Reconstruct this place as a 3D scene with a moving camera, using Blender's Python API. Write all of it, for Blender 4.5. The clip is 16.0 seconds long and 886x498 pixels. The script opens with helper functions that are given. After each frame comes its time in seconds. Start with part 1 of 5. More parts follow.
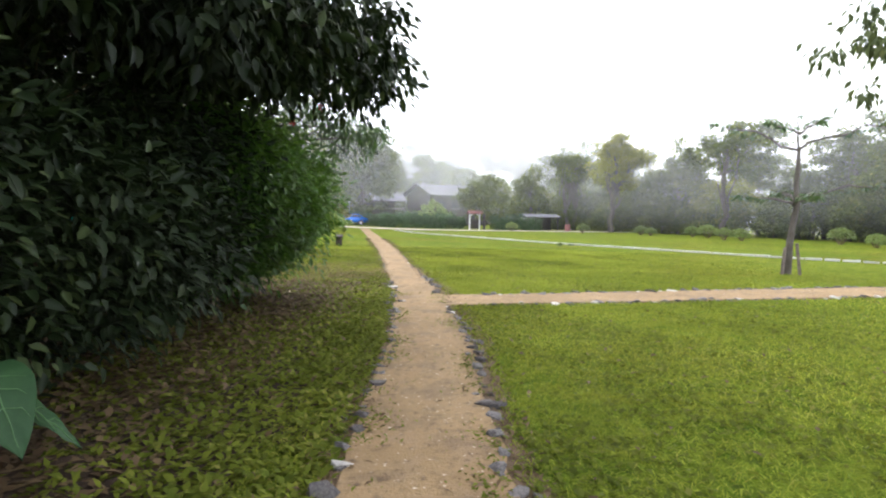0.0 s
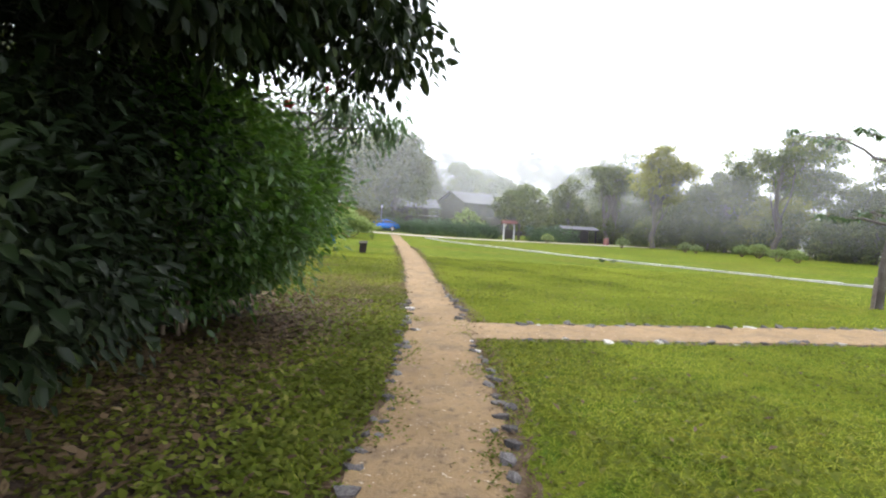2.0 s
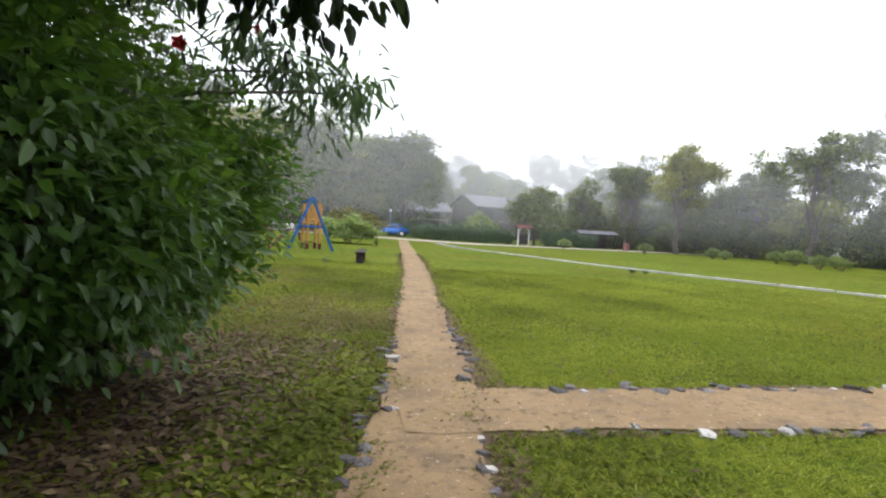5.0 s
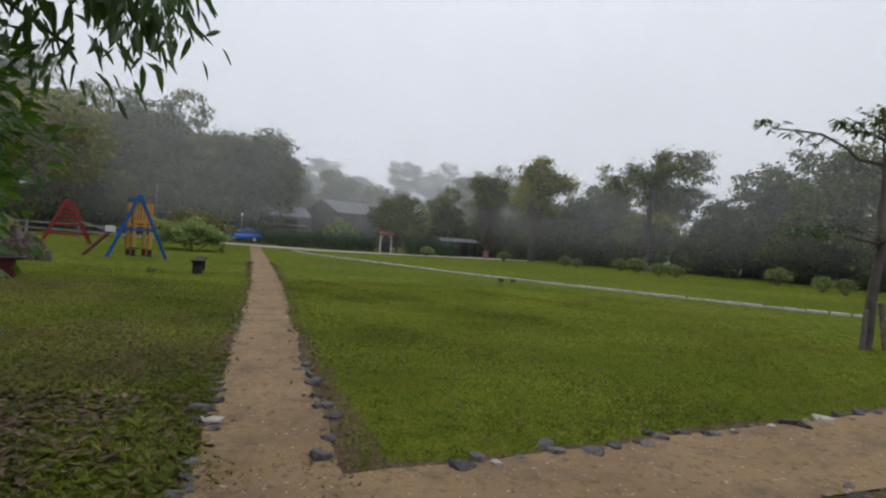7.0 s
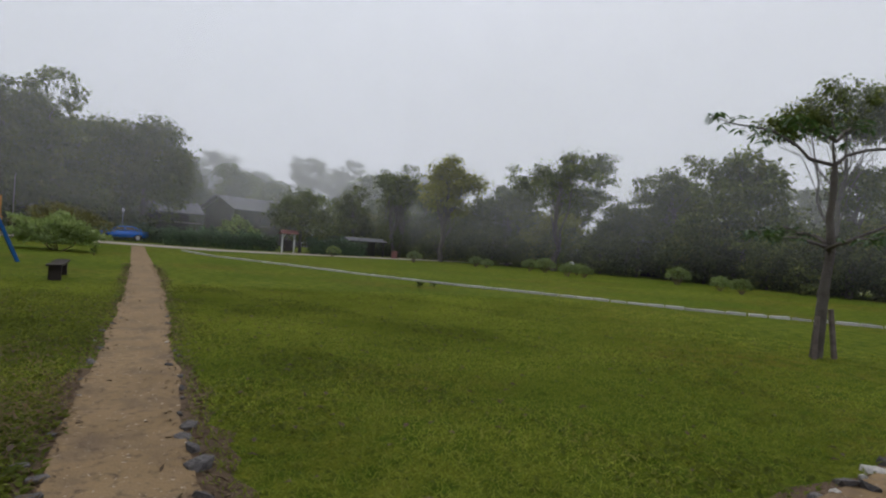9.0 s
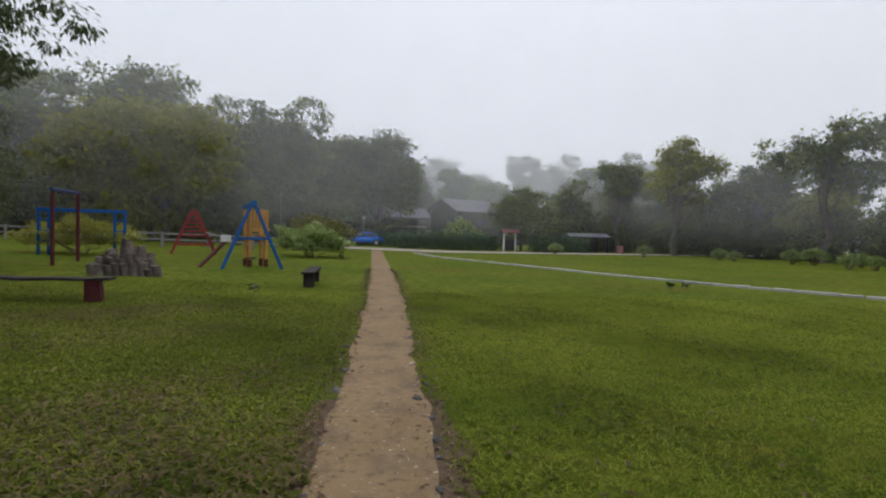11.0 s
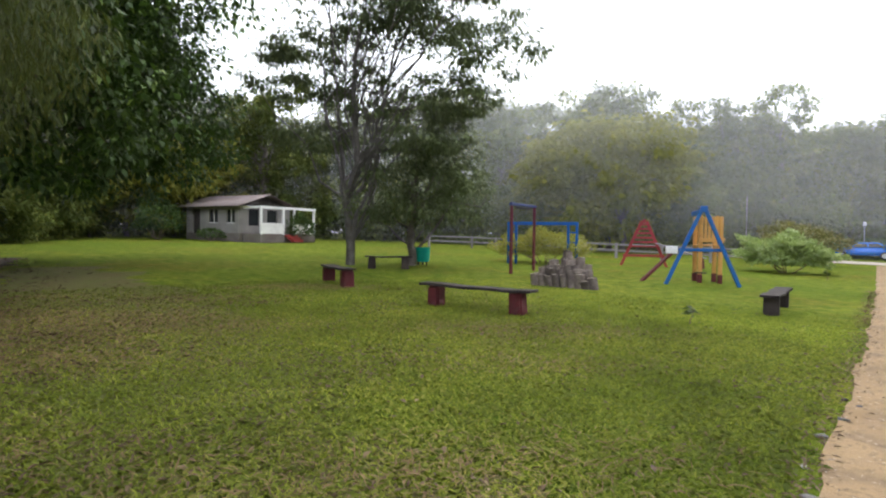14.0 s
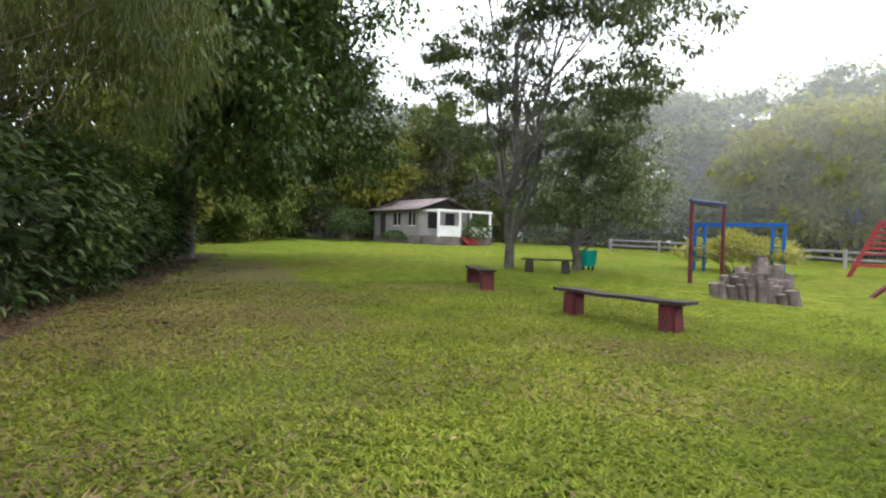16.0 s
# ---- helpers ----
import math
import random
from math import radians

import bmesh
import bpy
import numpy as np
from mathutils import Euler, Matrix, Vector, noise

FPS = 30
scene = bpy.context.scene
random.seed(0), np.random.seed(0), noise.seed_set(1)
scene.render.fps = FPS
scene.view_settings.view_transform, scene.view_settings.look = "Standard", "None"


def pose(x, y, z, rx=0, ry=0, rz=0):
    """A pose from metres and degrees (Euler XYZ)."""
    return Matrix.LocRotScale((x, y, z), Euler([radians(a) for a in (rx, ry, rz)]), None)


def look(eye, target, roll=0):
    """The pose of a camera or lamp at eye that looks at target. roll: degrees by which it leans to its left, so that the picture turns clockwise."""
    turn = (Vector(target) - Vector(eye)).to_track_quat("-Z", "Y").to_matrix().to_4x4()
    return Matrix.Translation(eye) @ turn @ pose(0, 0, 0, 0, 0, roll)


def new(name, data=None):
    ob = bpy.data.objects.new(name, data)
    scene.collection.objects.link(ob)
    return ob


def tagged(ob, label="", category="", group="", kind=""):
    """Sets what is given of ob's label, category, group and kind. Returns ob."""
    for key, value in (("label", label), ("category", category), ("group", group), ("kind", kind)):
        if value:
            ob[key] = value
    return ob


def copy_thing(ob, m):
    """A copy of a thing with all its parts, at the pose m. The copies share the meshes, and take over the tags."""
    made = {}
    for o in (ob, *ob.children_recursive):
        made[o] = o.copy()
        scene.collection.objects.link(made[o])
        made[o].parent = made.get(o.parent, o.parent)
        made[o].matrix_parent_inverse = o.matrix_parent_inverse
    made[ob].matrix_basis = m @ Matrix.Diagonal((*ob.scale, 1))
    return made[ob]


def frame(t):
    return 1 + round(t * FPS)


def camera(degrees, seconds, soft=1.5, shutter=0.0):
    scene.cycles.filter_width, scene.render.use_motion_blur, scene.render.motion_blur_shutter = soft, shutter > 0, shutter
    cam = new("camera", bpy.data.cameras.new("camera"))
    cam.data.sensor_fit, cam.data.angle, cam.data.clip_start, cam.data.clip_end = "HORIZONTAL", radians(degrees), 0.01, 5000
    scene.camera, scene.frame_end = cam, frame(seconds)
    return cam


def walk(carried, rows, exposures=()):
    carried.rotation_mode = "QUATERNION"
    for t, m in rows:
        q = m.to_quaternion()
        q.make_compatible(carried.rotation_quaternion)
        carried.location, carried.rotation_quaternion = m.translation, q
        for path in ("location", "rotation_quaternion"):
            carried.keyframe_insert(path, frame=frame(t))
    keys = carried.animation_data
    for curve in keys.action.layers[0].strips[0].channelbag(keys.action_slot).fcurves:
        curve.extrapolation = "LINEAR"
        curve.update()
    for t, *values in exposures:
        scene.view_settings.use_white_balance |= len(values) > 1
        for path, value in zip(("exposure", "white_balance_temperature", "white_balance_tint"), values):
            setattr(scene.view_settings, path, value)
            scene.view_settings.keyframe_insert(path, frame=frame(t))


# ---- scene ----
cam = camera(76.3, 16.0, soft=2.1)
PATH = [
    (0, (0.352, -0.67, 1.358), (0.276, 1.325, 1.237), 1.2),
    (0.5, (0.381, -0.256, 1.362), (0.263, 1.737, 1.246), 1.9),
    (1, (0.385, 0.15, 1.377), (0.226, 2.141, 1.268), 2.6),
    (1.5, (0.414, 0.588, 1.373), (0.254, 2.579, 1.275), 2.8),
    (2, (0.362, 1.03, 1.382), (0.168, 3.018, 1.285), 3.2),
    (2.5, (0.384, 1.47, 1.371), (0.167, 3.456, 1.279), 3.6),
    (3, (0.363, 1.918, 1.385), (0.114, 3.901, 1.297), 3.5),
    (3.5, (0.317, 2.345, 1.39), (0.049, 4.325, 1.305), 3.4),
    (3.7, (0.33, 2.503, 1.404), (0.065, 4.483, 1.313), 3.3),
    (5.8, (0.155, 4.386, 1.471), (-0.023, 6.376, 1.399), 2.9),
    (6, (0.135, 4.531, 1.435), (0.022, 6.527, 1.374), 3.4),
    (6.5, (0.133, 4.991, 1.433), (0.238, 6.988, 1.392), 3.6),
    (7, (0.115, 5.42, 1.412), (0.363, 7.404, 1.381), 3.7),
    (7.5, (0.153, 5.823, 1.399), (0.602, 7.772, 1.379), 3.8),
    (8, (0.089, 6.252, 1.383), (0.638, 8.175, 1.373), 3.9),
    (8.2, (0.062, 6.427, 1.39), (0.655, 8.337, 1.382), 4.0),
    (10.3, (-0.235, 8.105, 1.463), (0.098, 10.077, 1.411), 2.2),
    (10.5, (-0.298, 8.27, 1.457), (-0.137, 10.263, 1.401), 1.8),
    (11, (-0.356, 8.671, 1.441), (-0.524, 10.663, 1.382), 1.4),
    (11.5, (-0.428, 9.058, 1.452), (-0.851, 11.012, 1.398), 1.1),
    (12, (-0.528, 9.42, 1.463), (-1.174, 11.312, 1.412), 1.0),
    (12.5, (-0.545, 9.77, 1.448), (-1.348, 11.601, 1.401), 0.8),
    (13, (-0.637, 10.104, 1.433), (-1.672, 11.814, 1.387), 0.9),
    (13.5, (-0.707, 10.454, 1.412), (-1.969, 12.005, 1.359), 0.9),
    (14, (-0.797, 10.805, 1.416), (-2.321, 12.099, 1.365), 0.8),
    (14.5, (-0.935, 11.193, 1.394), (-2.642, 12.234, 1.343), 0.8),
    (15, (-1.004, 11.572, 1.365), (-2.788, 12.477, 1.328), 0.8),
    (15.5, (-1.138, 11.943, 1.332), (-2.981, 12.719, 1.296), 1.1),
    (16, (-1.234, 12.304, 1.302), (-3.1, 13.024, 1.257), 1.3),
]
EXPOSURES = [(0, 1.5), (3.5, 1.34), (5.8, 0.75), (6.5, 0.25), (7, -0.2), (8, -0.4), (10.5, -0.2), (12, 0.1), (13, 0.5), (14, 1.12), (16, 1.6)]
walk(cam, [(t, look(eye, target, roll)) for t, eye, target, roll in PATH], EXPOSURES)

# ---- world and light ----
world = bpy.data.worlds.new("overcast_sky")
scene.world = world
world.use_nodes = True
wt = world.node_tree
wt.nodes.clear()
w_out = wt.nodes.new("ShaderNodeOutputWorld")
w_bg = wt.nodes.new("ShaderNodeBackground")
w_sky = wt.nodes.new("ShaderNodeTexSky")
w_sky.sky_type = 'NISHITA'
w_sky.sun_disc = False
w_sky.sun_elevation = radians(55)
w_sky.sun_rotation = radians(40)
w_sky.dust_density = 6.0
w_sky.air_density = 1.0
w_mix = wt.nodes.new("ShaderNodeMix")
w_mix.data_type = 'RGBA'
w_mix.inputs["Factor"].default_value = 0.9
w_mix.inputs["B"].default_value = (7.6, 7.97, 9.05, 1)
w_bg.inputs["Strength"].default_value = 0.15
wt.links.new(w_sky.outputs[0], w_mix.inputs["A"])
wt.links.new(w_mix.outputs["Result"], w_bg.inputs["Color"])
wt.links.new(w_bg.outputs[0], w_out.inputs[0])

sun_data = bpy.data.lights.new("sun", 'SUN')
sun_data.energy = 0.9
sun_data.angle = radians(40)
sun_data.color = (1.0, 0.97, 0.92)
sun = new("sun", sun_data)
sun.matrix_world = look((-22, 62, 48), (0, 20, 0))

rng = np.random.default_rng(7)


# ---- materials ----
def node_mat(name):
    m = bpy.data.materials.new(name)
    m.use_nodes = True
    nt = m.node_tree
    b = nt.nodes["Principled BSDF"]
    return m, nt, b


def noise_fac(nt, scale, detail=4.0, lo=0.35, hi=0.65, coord="Object", rough=0.6):
    tc = nt.nodes.new("ShaderNodeTexCoord")
    n = nt.nodes.new("ShaderNodeTexNoise")
    n.inputs["Scale"].default_value = scale
    n.inputs["Detail"].default_value = detail
    n.inputs["Roughness"].default_value = rough
    nt.links.new(tc.outputs[coord], n.inputs["Vector"])
    r = nt.nodes.new("ShaderNodeMapRange")
    r.inputs["From Min"].default_value = lo
    r.inputs["From Max"].default_value = hi
    nt.links.new(n.outputs["Fac"], r.inputs["Value"])
    return r.outputs["Result"]


def mixc(nt, fac, a, b, blend='MIX'):
    m = nt.nodes.new("ShaderNodeMix")
    m.data_type = 'RGBA'
    m.blend_type = blend
    for key, v in (("Factor", fac), ("A", a), ("B", b)):
        sock = m.inputs[key]
        if isinstance(v, (int, float)):
            sock.default_value = v
        elif isinstance(v, tuple):
            sock.default_value = (*v, 1)
        else:
            nt.links.new(v, sock)
    return m.outputs["Result"]


def add_bump(nt, b, fac, strength=0.4, dist=0.01):
    bu = nt.nodes.new("ShaderNodeBump")
    bu.inputs["Strength"].default_value = strength
    bu.inputs["Distance"].default_value = dist
    nt.links.new(fac, bu.inputs["Height"])
    nt.links.new(bu.outputs[0], b.inputs["Normal"])


def surface(name, c1, c2, scale=3.0, fine=40.0, rough=0.8, bump=0.3, dist=0.006, metal=0.0, c3=None, vary=0.0, wear=0.5):
    """A worn surface: two colours in patches, a fine grain over them."""
    m, nt, b = node_mat(name)
    col = mixc(nt, noise_fac(nt, scale), c1, c2)
    f = noise_fac(nt, fine, 6, 0.3, 0.7)
    if c3:
        f2 = noise_fac(nt, scale * 2.7, 6, 0.52, 0.66)
        ws = nt.nodes.new("ShaderNodeMath")
        ws.operation = 'MULTIPLY'
        ws.inputs[1].default_value = wear
        nt.links.new(f2, ws.inputs[0])
        col = mixc(nt, ws.outputs[0], col, c3)
    dark = tuple(v * 0.7 for v in c1)
    fm = nt.nodes.new("ShaderNodeMath")
    fm.operation = 'MULTIPLY'
    fm.inputs[1].default_value = 0.4
    nt.links.new(f, fm.inputs[0])
    col = mixc(nt, fm.outputs[0], col, dark)
    if vary:
        oi = nt.nodes.new("ShaderNodeObjectInfo")
        hs = nt.nodes.new("ShaderNodeHueSaturation")
        mr = nt.nodes.new("ShaderNodeMapRange")
        mr.inputs["To Min"].default_value = 1 - vary
        mr.inputs["To Max"].default_value = 1 + vary
        nt.links.new(oi.outputs["Random"], mr.inputs["Value"])
        nt.links.new(mr.outputs[0], hs.inputs["Value"])
        nt.links.new(col, hs.inputs["Color"])
        col = hs.outputs[0]
    nt.links.new(col, b.inputs["Base Color"])
    b.inputs["Roughness"].default_value = rough
    b.inputs["Metallic"].default_value = metal
    b.inputs["Specular IOR Level"].default_value = 0.5 if rough < 0.5 else 0.2
    add_bump(nt, b, f, bump, dist)
    return m


def leaf_mat(name, c1, c2, c3=None, rough=0.45, through_light=0.3, spec=0.5):
    """Leaves: every leaf its own tint, some light through the blade."""
    m, nt, b = node_mat(name)
    geo = nt.nodes.new("ShaderNodeNewGeometry")
    ramp = nt.nodes.new("ShaderNodeValToRGB")
    ramp.color_ramp.elements[0].color = (*c1, 1)
    ramp.color_ramp.elements[1].color = (*c2, 1)
    ramp.color_ramp.elements[1].position = 0.85
    if c3:
        e = ramp.color_ramp.elements.new(0.97)
        e.color = (*c3, 1)
    nt.links.new(geo.outputs["Random Per Island"], ramp.inputs[0])
    col = mixc(nt, noise_fac(nt, 0.35, 3, 0.35, 0.65), ramp.outputs[0], tuple(v * 0.72 for v in c1))
    oi = nt.nodes.new("ShaderNodeObjectInfo")
    hs = nt.nodes.new("ShaderNodeHueSaturation")
    mr = nt.nodes.new("ShaderNodeMapRange")
    mr.inputs["To Min"].default_value = 0.68
    mr.inputs["To Max"].default_value = 1.3
    nt.links.new(oi.outputs["Random"], mr.inputs["Value"])
    nt.links.new(mr.outputs[0], hs.inputs["Value"])
    nt.links.new(col, hs.inputs["Color"])
    nt.links.new(hs.outputs[0], b.inputs["Base Color"])
    b.inputs["Roughness"].default_value = rough
    b.inputs["Specular IOR Level"].default_value = spec
    tr = nt.nodes.new("ShaderNodeBsdfTranslucent")
    nt.links.new(mixc(nt, 0.5, hs.outputs[0], tuple(min(1, v * 1.6) for v in c2)), tr.inputs["Color"])
    mx = nt.nodes.new("ShaderNodeMixShader")
    mx.inputs[0].default_value = through_light
    nt.links.new(b.outputs[0], mx.inputs[1])
    nt.links.new(tr.outputs[0], mx.inputs[2])
    nt.links.new(mx.outputs[0], nt.nodes["Material Output"].inputs[0])
    return m


def lawn_mat():
    m, nt, b = node_mat("lawn")
    base = mixc(nt, noise_fac(nt, 0.16, 4, 0.38, 0.62), (0.148, 0.2, 0.018), (0.25, 0.262, 0.03))
    warm = mixc(nt, noise_fac(nt, 0.22, 5, 0.5, 0.72), base, (0.235, 0.165, 0.032))
    tuft = mixc(nt, noise_fac(nt, 3.2, 6, 0.42, 0.64), warm, (0.085, 0.14, 0.01))
    gaps = mixc(nt, noise_fac(nt, 11.0, 5, 0.54, 0.68), tuft, (0.06, 0.085, 0.014))
    f = noise_fac(nt, 38.0, 6, 0.35, 0.65)
    fine = mixc(nt, f, gaps, (0.03, 0.045, 0.007))
    nt.links.new(mixc(nt, 0.65, gaps, fine), b.inputs["Base Color"])
    b.inputs["Roughness"].default_value = 0.95
    b.inputs["Specular IOR Level"].default_value = 0.04
    add_bump(nt, b, f, 0.7, 0.03)
    return m


def dirt_mat():
    m, nt, b = node_mat("path_dirt")
    col = mixc(nt, noise_fac(nt, 0.9, 5), (0.22, 0.145, 0.068), (0.30, 0.205, 0.103))
    col = mixc(nt, noise_fac(nt, 2.2, 6, 0.5, 0.68), col, (0.145, 0.102, 0.062))
    col = mixc(nt, noise_fac(nt, 6, 6, 0.5, 0.72), col, (0.24, 0.165, 0.095))
    grit = noise_fac(nt, 55, 4, 0.3, 0.7)
    col = mixc(nt, mixc(nt, grit, (0.0, 0.0, 0.0), (0.55, 0.55, 0.55)), col, (0.2, 0.138, 0.079))
    col = mixc(nt, noise_fac(nt, 15, 5, 0.54, 0.7), col, (0.12, 0.083, 0.05))
    peb = noise_fac(nt, 28, 2, 0.66, 0.72)
    col = mixc(nt, peb, col, (0.45, 0.37, 0.28))
    nt.links.new(col, b.inputs["Base Color"])
    b.inputs["Roughness"].default_value = 0.9
    b.inputs["Specular IOR Level"].default_value = 0.2
    add_bump(nt, b, grit, 0.5, 0.012)
    return m


def mist_sheet_mat(name, amount, thick=9.0, clear=20.0, rise=0.0):
    """A see-through white sheet that stands in for mist: mostly clear, scatters the sky's light."""
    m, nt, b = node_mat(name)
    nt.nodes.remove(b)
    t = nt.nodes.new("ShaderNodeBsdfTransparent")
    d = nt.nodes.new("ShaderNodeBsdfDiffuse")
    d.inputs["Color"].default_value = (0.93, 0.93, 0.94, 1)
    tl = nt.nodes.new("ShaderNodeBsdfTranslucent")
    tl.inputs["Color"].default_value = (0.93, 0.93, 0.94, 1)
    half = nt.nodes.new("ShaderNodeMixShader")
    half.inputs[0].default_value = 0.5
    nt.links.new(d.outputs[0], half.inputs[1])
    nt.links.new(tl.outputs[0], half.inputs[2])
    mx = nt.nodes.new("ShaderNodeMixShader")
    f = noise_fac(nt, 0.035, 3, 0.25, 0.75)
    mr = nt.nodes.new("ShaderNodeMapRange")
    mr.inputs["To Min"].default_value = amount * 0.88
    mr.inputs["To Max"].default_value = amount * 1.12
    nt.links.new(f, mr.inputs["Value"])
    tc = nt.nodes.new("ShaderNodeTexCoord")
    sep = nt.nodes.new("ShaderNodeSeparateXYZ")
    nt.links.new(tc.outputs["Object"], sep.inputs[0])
    # painted haze thins with height, so the sheet leaves no edge in the sky
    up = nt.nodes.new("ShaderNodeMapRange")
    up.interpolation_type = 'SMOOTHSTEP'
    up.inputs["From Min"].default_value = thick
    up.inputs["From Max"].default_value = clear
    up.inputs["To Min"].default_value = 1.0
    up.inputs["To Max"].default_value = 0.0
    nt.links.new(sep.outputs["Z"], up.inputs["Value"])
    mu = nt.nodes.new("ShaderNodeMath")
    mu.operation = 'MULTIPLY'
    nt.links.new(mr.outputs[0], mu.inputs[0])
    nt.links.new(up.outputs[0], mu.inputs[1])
    # and fades in from the ground, so the sheet draws no line there
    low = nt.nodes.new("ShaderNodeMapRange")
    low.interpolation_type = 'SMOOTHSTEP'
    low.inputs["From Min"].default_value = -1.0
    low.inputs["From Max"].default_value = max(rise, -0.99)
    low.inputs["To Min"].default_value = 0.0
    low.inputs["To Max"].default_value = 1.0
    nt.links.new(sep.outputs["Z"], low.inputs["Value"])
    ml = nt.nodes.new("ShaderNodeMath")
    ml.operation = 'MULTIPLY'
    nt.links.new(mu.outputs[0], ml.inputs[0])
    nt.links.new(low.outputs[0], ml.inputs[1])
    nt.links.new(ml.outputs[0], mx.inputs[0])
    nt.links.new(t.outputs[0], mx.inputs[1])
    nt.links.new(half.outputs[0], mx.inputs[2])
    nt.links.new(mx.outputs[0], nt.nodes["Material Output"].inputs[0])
    return m


M_LAWN = lawn_mat()
M_DIRT = dirt_mat()
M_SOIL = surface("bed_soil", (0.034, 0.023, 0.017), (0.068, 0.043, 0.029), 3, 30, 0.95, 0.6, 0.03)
M_EDGE = surface("path_edge_earth", (0.10, 0.068, 0.042), (0.17, 0.115, 0.072), 5, 35, 0.95, 0.6, 0.03)
M_WORN = surface("worn_lawn", (0.095, 0.105, 0.024), (0.115, 0.09, 0.037), 1.6, 30, 0.95, 0.6, 0.03, c3=(0.075, 0.09, 0.015))
M_STONE = surface("edging_stone", (0.085, 0.078, 0.08), (0.19, 0.175, 0.165), 5, 40, 0.8, 0.5, 0.02, vary=0.45)
M_PALE = surface("pale_stone", (0.42, 0.40, 0.37), (0.55, 0.52, 0.47), 5, 40, 0.8, 0.5, 0.02, vary=0.25)
M_CONC = surface("kerb_concrete", (0.48, 0.47, 0.44), (0.35, 0.34, 0.31), 2, 30, 0.85, 0.3, 0.01, vary=0.2)
M_ROAD = surface("road_gravel", (0.42, 0.36, 0.31), (0.34, 0.29, 0.25), 0.5, 20, 0.9, 0.3, 0.01)
M_BARK = surface("bark", (0.10, 0.085, 0.07), (0.17, 0.15, 0.13), 4, 30, 0.95, 0.8, 0.03)
M_BARK_PALE = surface("lichen_bark", (0.085, 0.075, 0.065), (0.15, 0.135, 0.12), 3, 30, 0.95, 0.7, 0.03, c3=(0.24, 0.23, 0.2))
M_TWIG = surface("twig", (0.14, 0.10, 0.07), (0.2, 0.16, 0.11), 6, 40, 0.9, 0.4)
M_GRASS = leaf_mat("grass_blades", (0.116, 0.154, 0.016), (0.285, 0.32, 0.042), (0.32, 0.29, 0.075), 0.75, 0.35, 0.08)
M_WEED = leaf_mat("lawn_weeds", (0.07, 0.099, 0.012), (0.204, 0.228, 0.03), (0.28, 0.27, 0.06), 0.75, 0.3, 0.1)
M_STRAW = leaf_mat("dry_clippings", (0.19, 0.125, 0.055), (0.29, 0.2, 0.095), (0.12, 0.075, 0.04), 0.8, 0.15, 0.2)
M_LITTER = leaf_mat("fallen_leaves", (0.085, 0.052, 0.026), (0.17, 0.115, 0.058), (0.28, 0.21, 0.10), 0.7, 0.15, 0.3)
M_HEDGE = leaf_mat("hibiscus_leaves", (0.032, 0.085, 0.010), (0.115, 0.235, 0.022), (0.2, 0.31, 0.045), 0.36, 0.34, 0.45)
# dark broad leaves; colour set lower still, so it carries the thicket's shade
M_SHADELEAF = leaf_mat("shade_dark_broad_leaves", (0.010, 0.019, 0.007), (0.024, 0.041, 0.011), (0.085, 0.115, 0.04), 0.45, 0.13, 0.16)
M_MANGO = leaf_mat("narrow_drooping_leaves", (0.035, 0.075, 0.02), (0.07, 0.13, 0.03), (0.1, 0.15, 0.04), 0.45, 0.3)
M_BAMBOO = leaf_mat("bamboo_leaves", (0.045, 0.064, 0.012), (0.115, 0.135, 0.024), (0.2, 0.19, 0.045), 0.6, 0.3, 0.2)
M_SHRUB = leaf_mat("shrub_leaves", (0.022, 0.044, 0.009), (0.068, 0.125, 0.019), (0.17, 0.24, 0.04), 0.5, 0.2, 0.25)
M_FEATHER = leaf_mat("feathery_leaves", (0.055, 0.075, 0.03), (0.105, 0.13, 0.046), (0.15, 0.16, 0.06), 0.65, 0.25, 0.2)
M_FOREST = leaf_mat("forest_leaves", (0.06, 0.085, 0.02), (0.155, 0.18, 0.038), (0.24, 0.24, 0.06), 0.8, 0.22, 0.1)
M_FOREST_Y = leaf_mat("yellowish_forest_leaves", (0.15, 0.16, 0.028), (0.25, 0.245, 0.045), (0.27, 0.25, 0.06), 0.8, 0.35, 0.08)
M_YELLOW_LEAF = leaf_mat("golden_shrub_leaves", (0.17, 0.18, 0.025), (0.3, 0.29, 0.04), (0.42, 0.3, 0.06), 0.5, 0.35)
M_LIME_LEAF = leaf_mat("lime_shrub_leaves", (0.17, 0.24, 0.06), (0.3, 0.37, 0.12), (0.38, 0.42, 0.18), 0.5, 0.35)
M_OLIVE_LEAF = leaf_mat("olive_shrub_leaves", (0.13, 0.13, 0.035), (0.2, 0.18, 0.05), None, 0.6, 0.3)
M_TOPIARY = leaf_mat("clipped_shrub_leaves", (0.16, 0.22, 0.06), (0.27, 0.34, 0.10), None, 0.5, 0.3)
M_FARHEDGE = leaf_mat("far_hedge_leaves", (0.03, 0.075, 0.02), (0.055, 0.115, 0.03), None, 0.5, 0.25)
M_PETAL = surface("red_petal", (0.6, 0.02, 0.02), (0.45, 0.01, 0.02), 20, 60, 0.5, 0.1)
M_WOOD_DARK = surface("weathered_plank", (0.026, 0.02, 0.019), (0.055, 0.043, 0.038), 3, 50, 0.85, 0.5, 0.01)
M_WOOD_RED = surface("old_red_paint", (0.12, 0.022, 0.026), (0.075, 0.02, 0.022), 4, 40, 0.75, 0.5, 0.01, c3=(0.09, 0.06, 0.05))
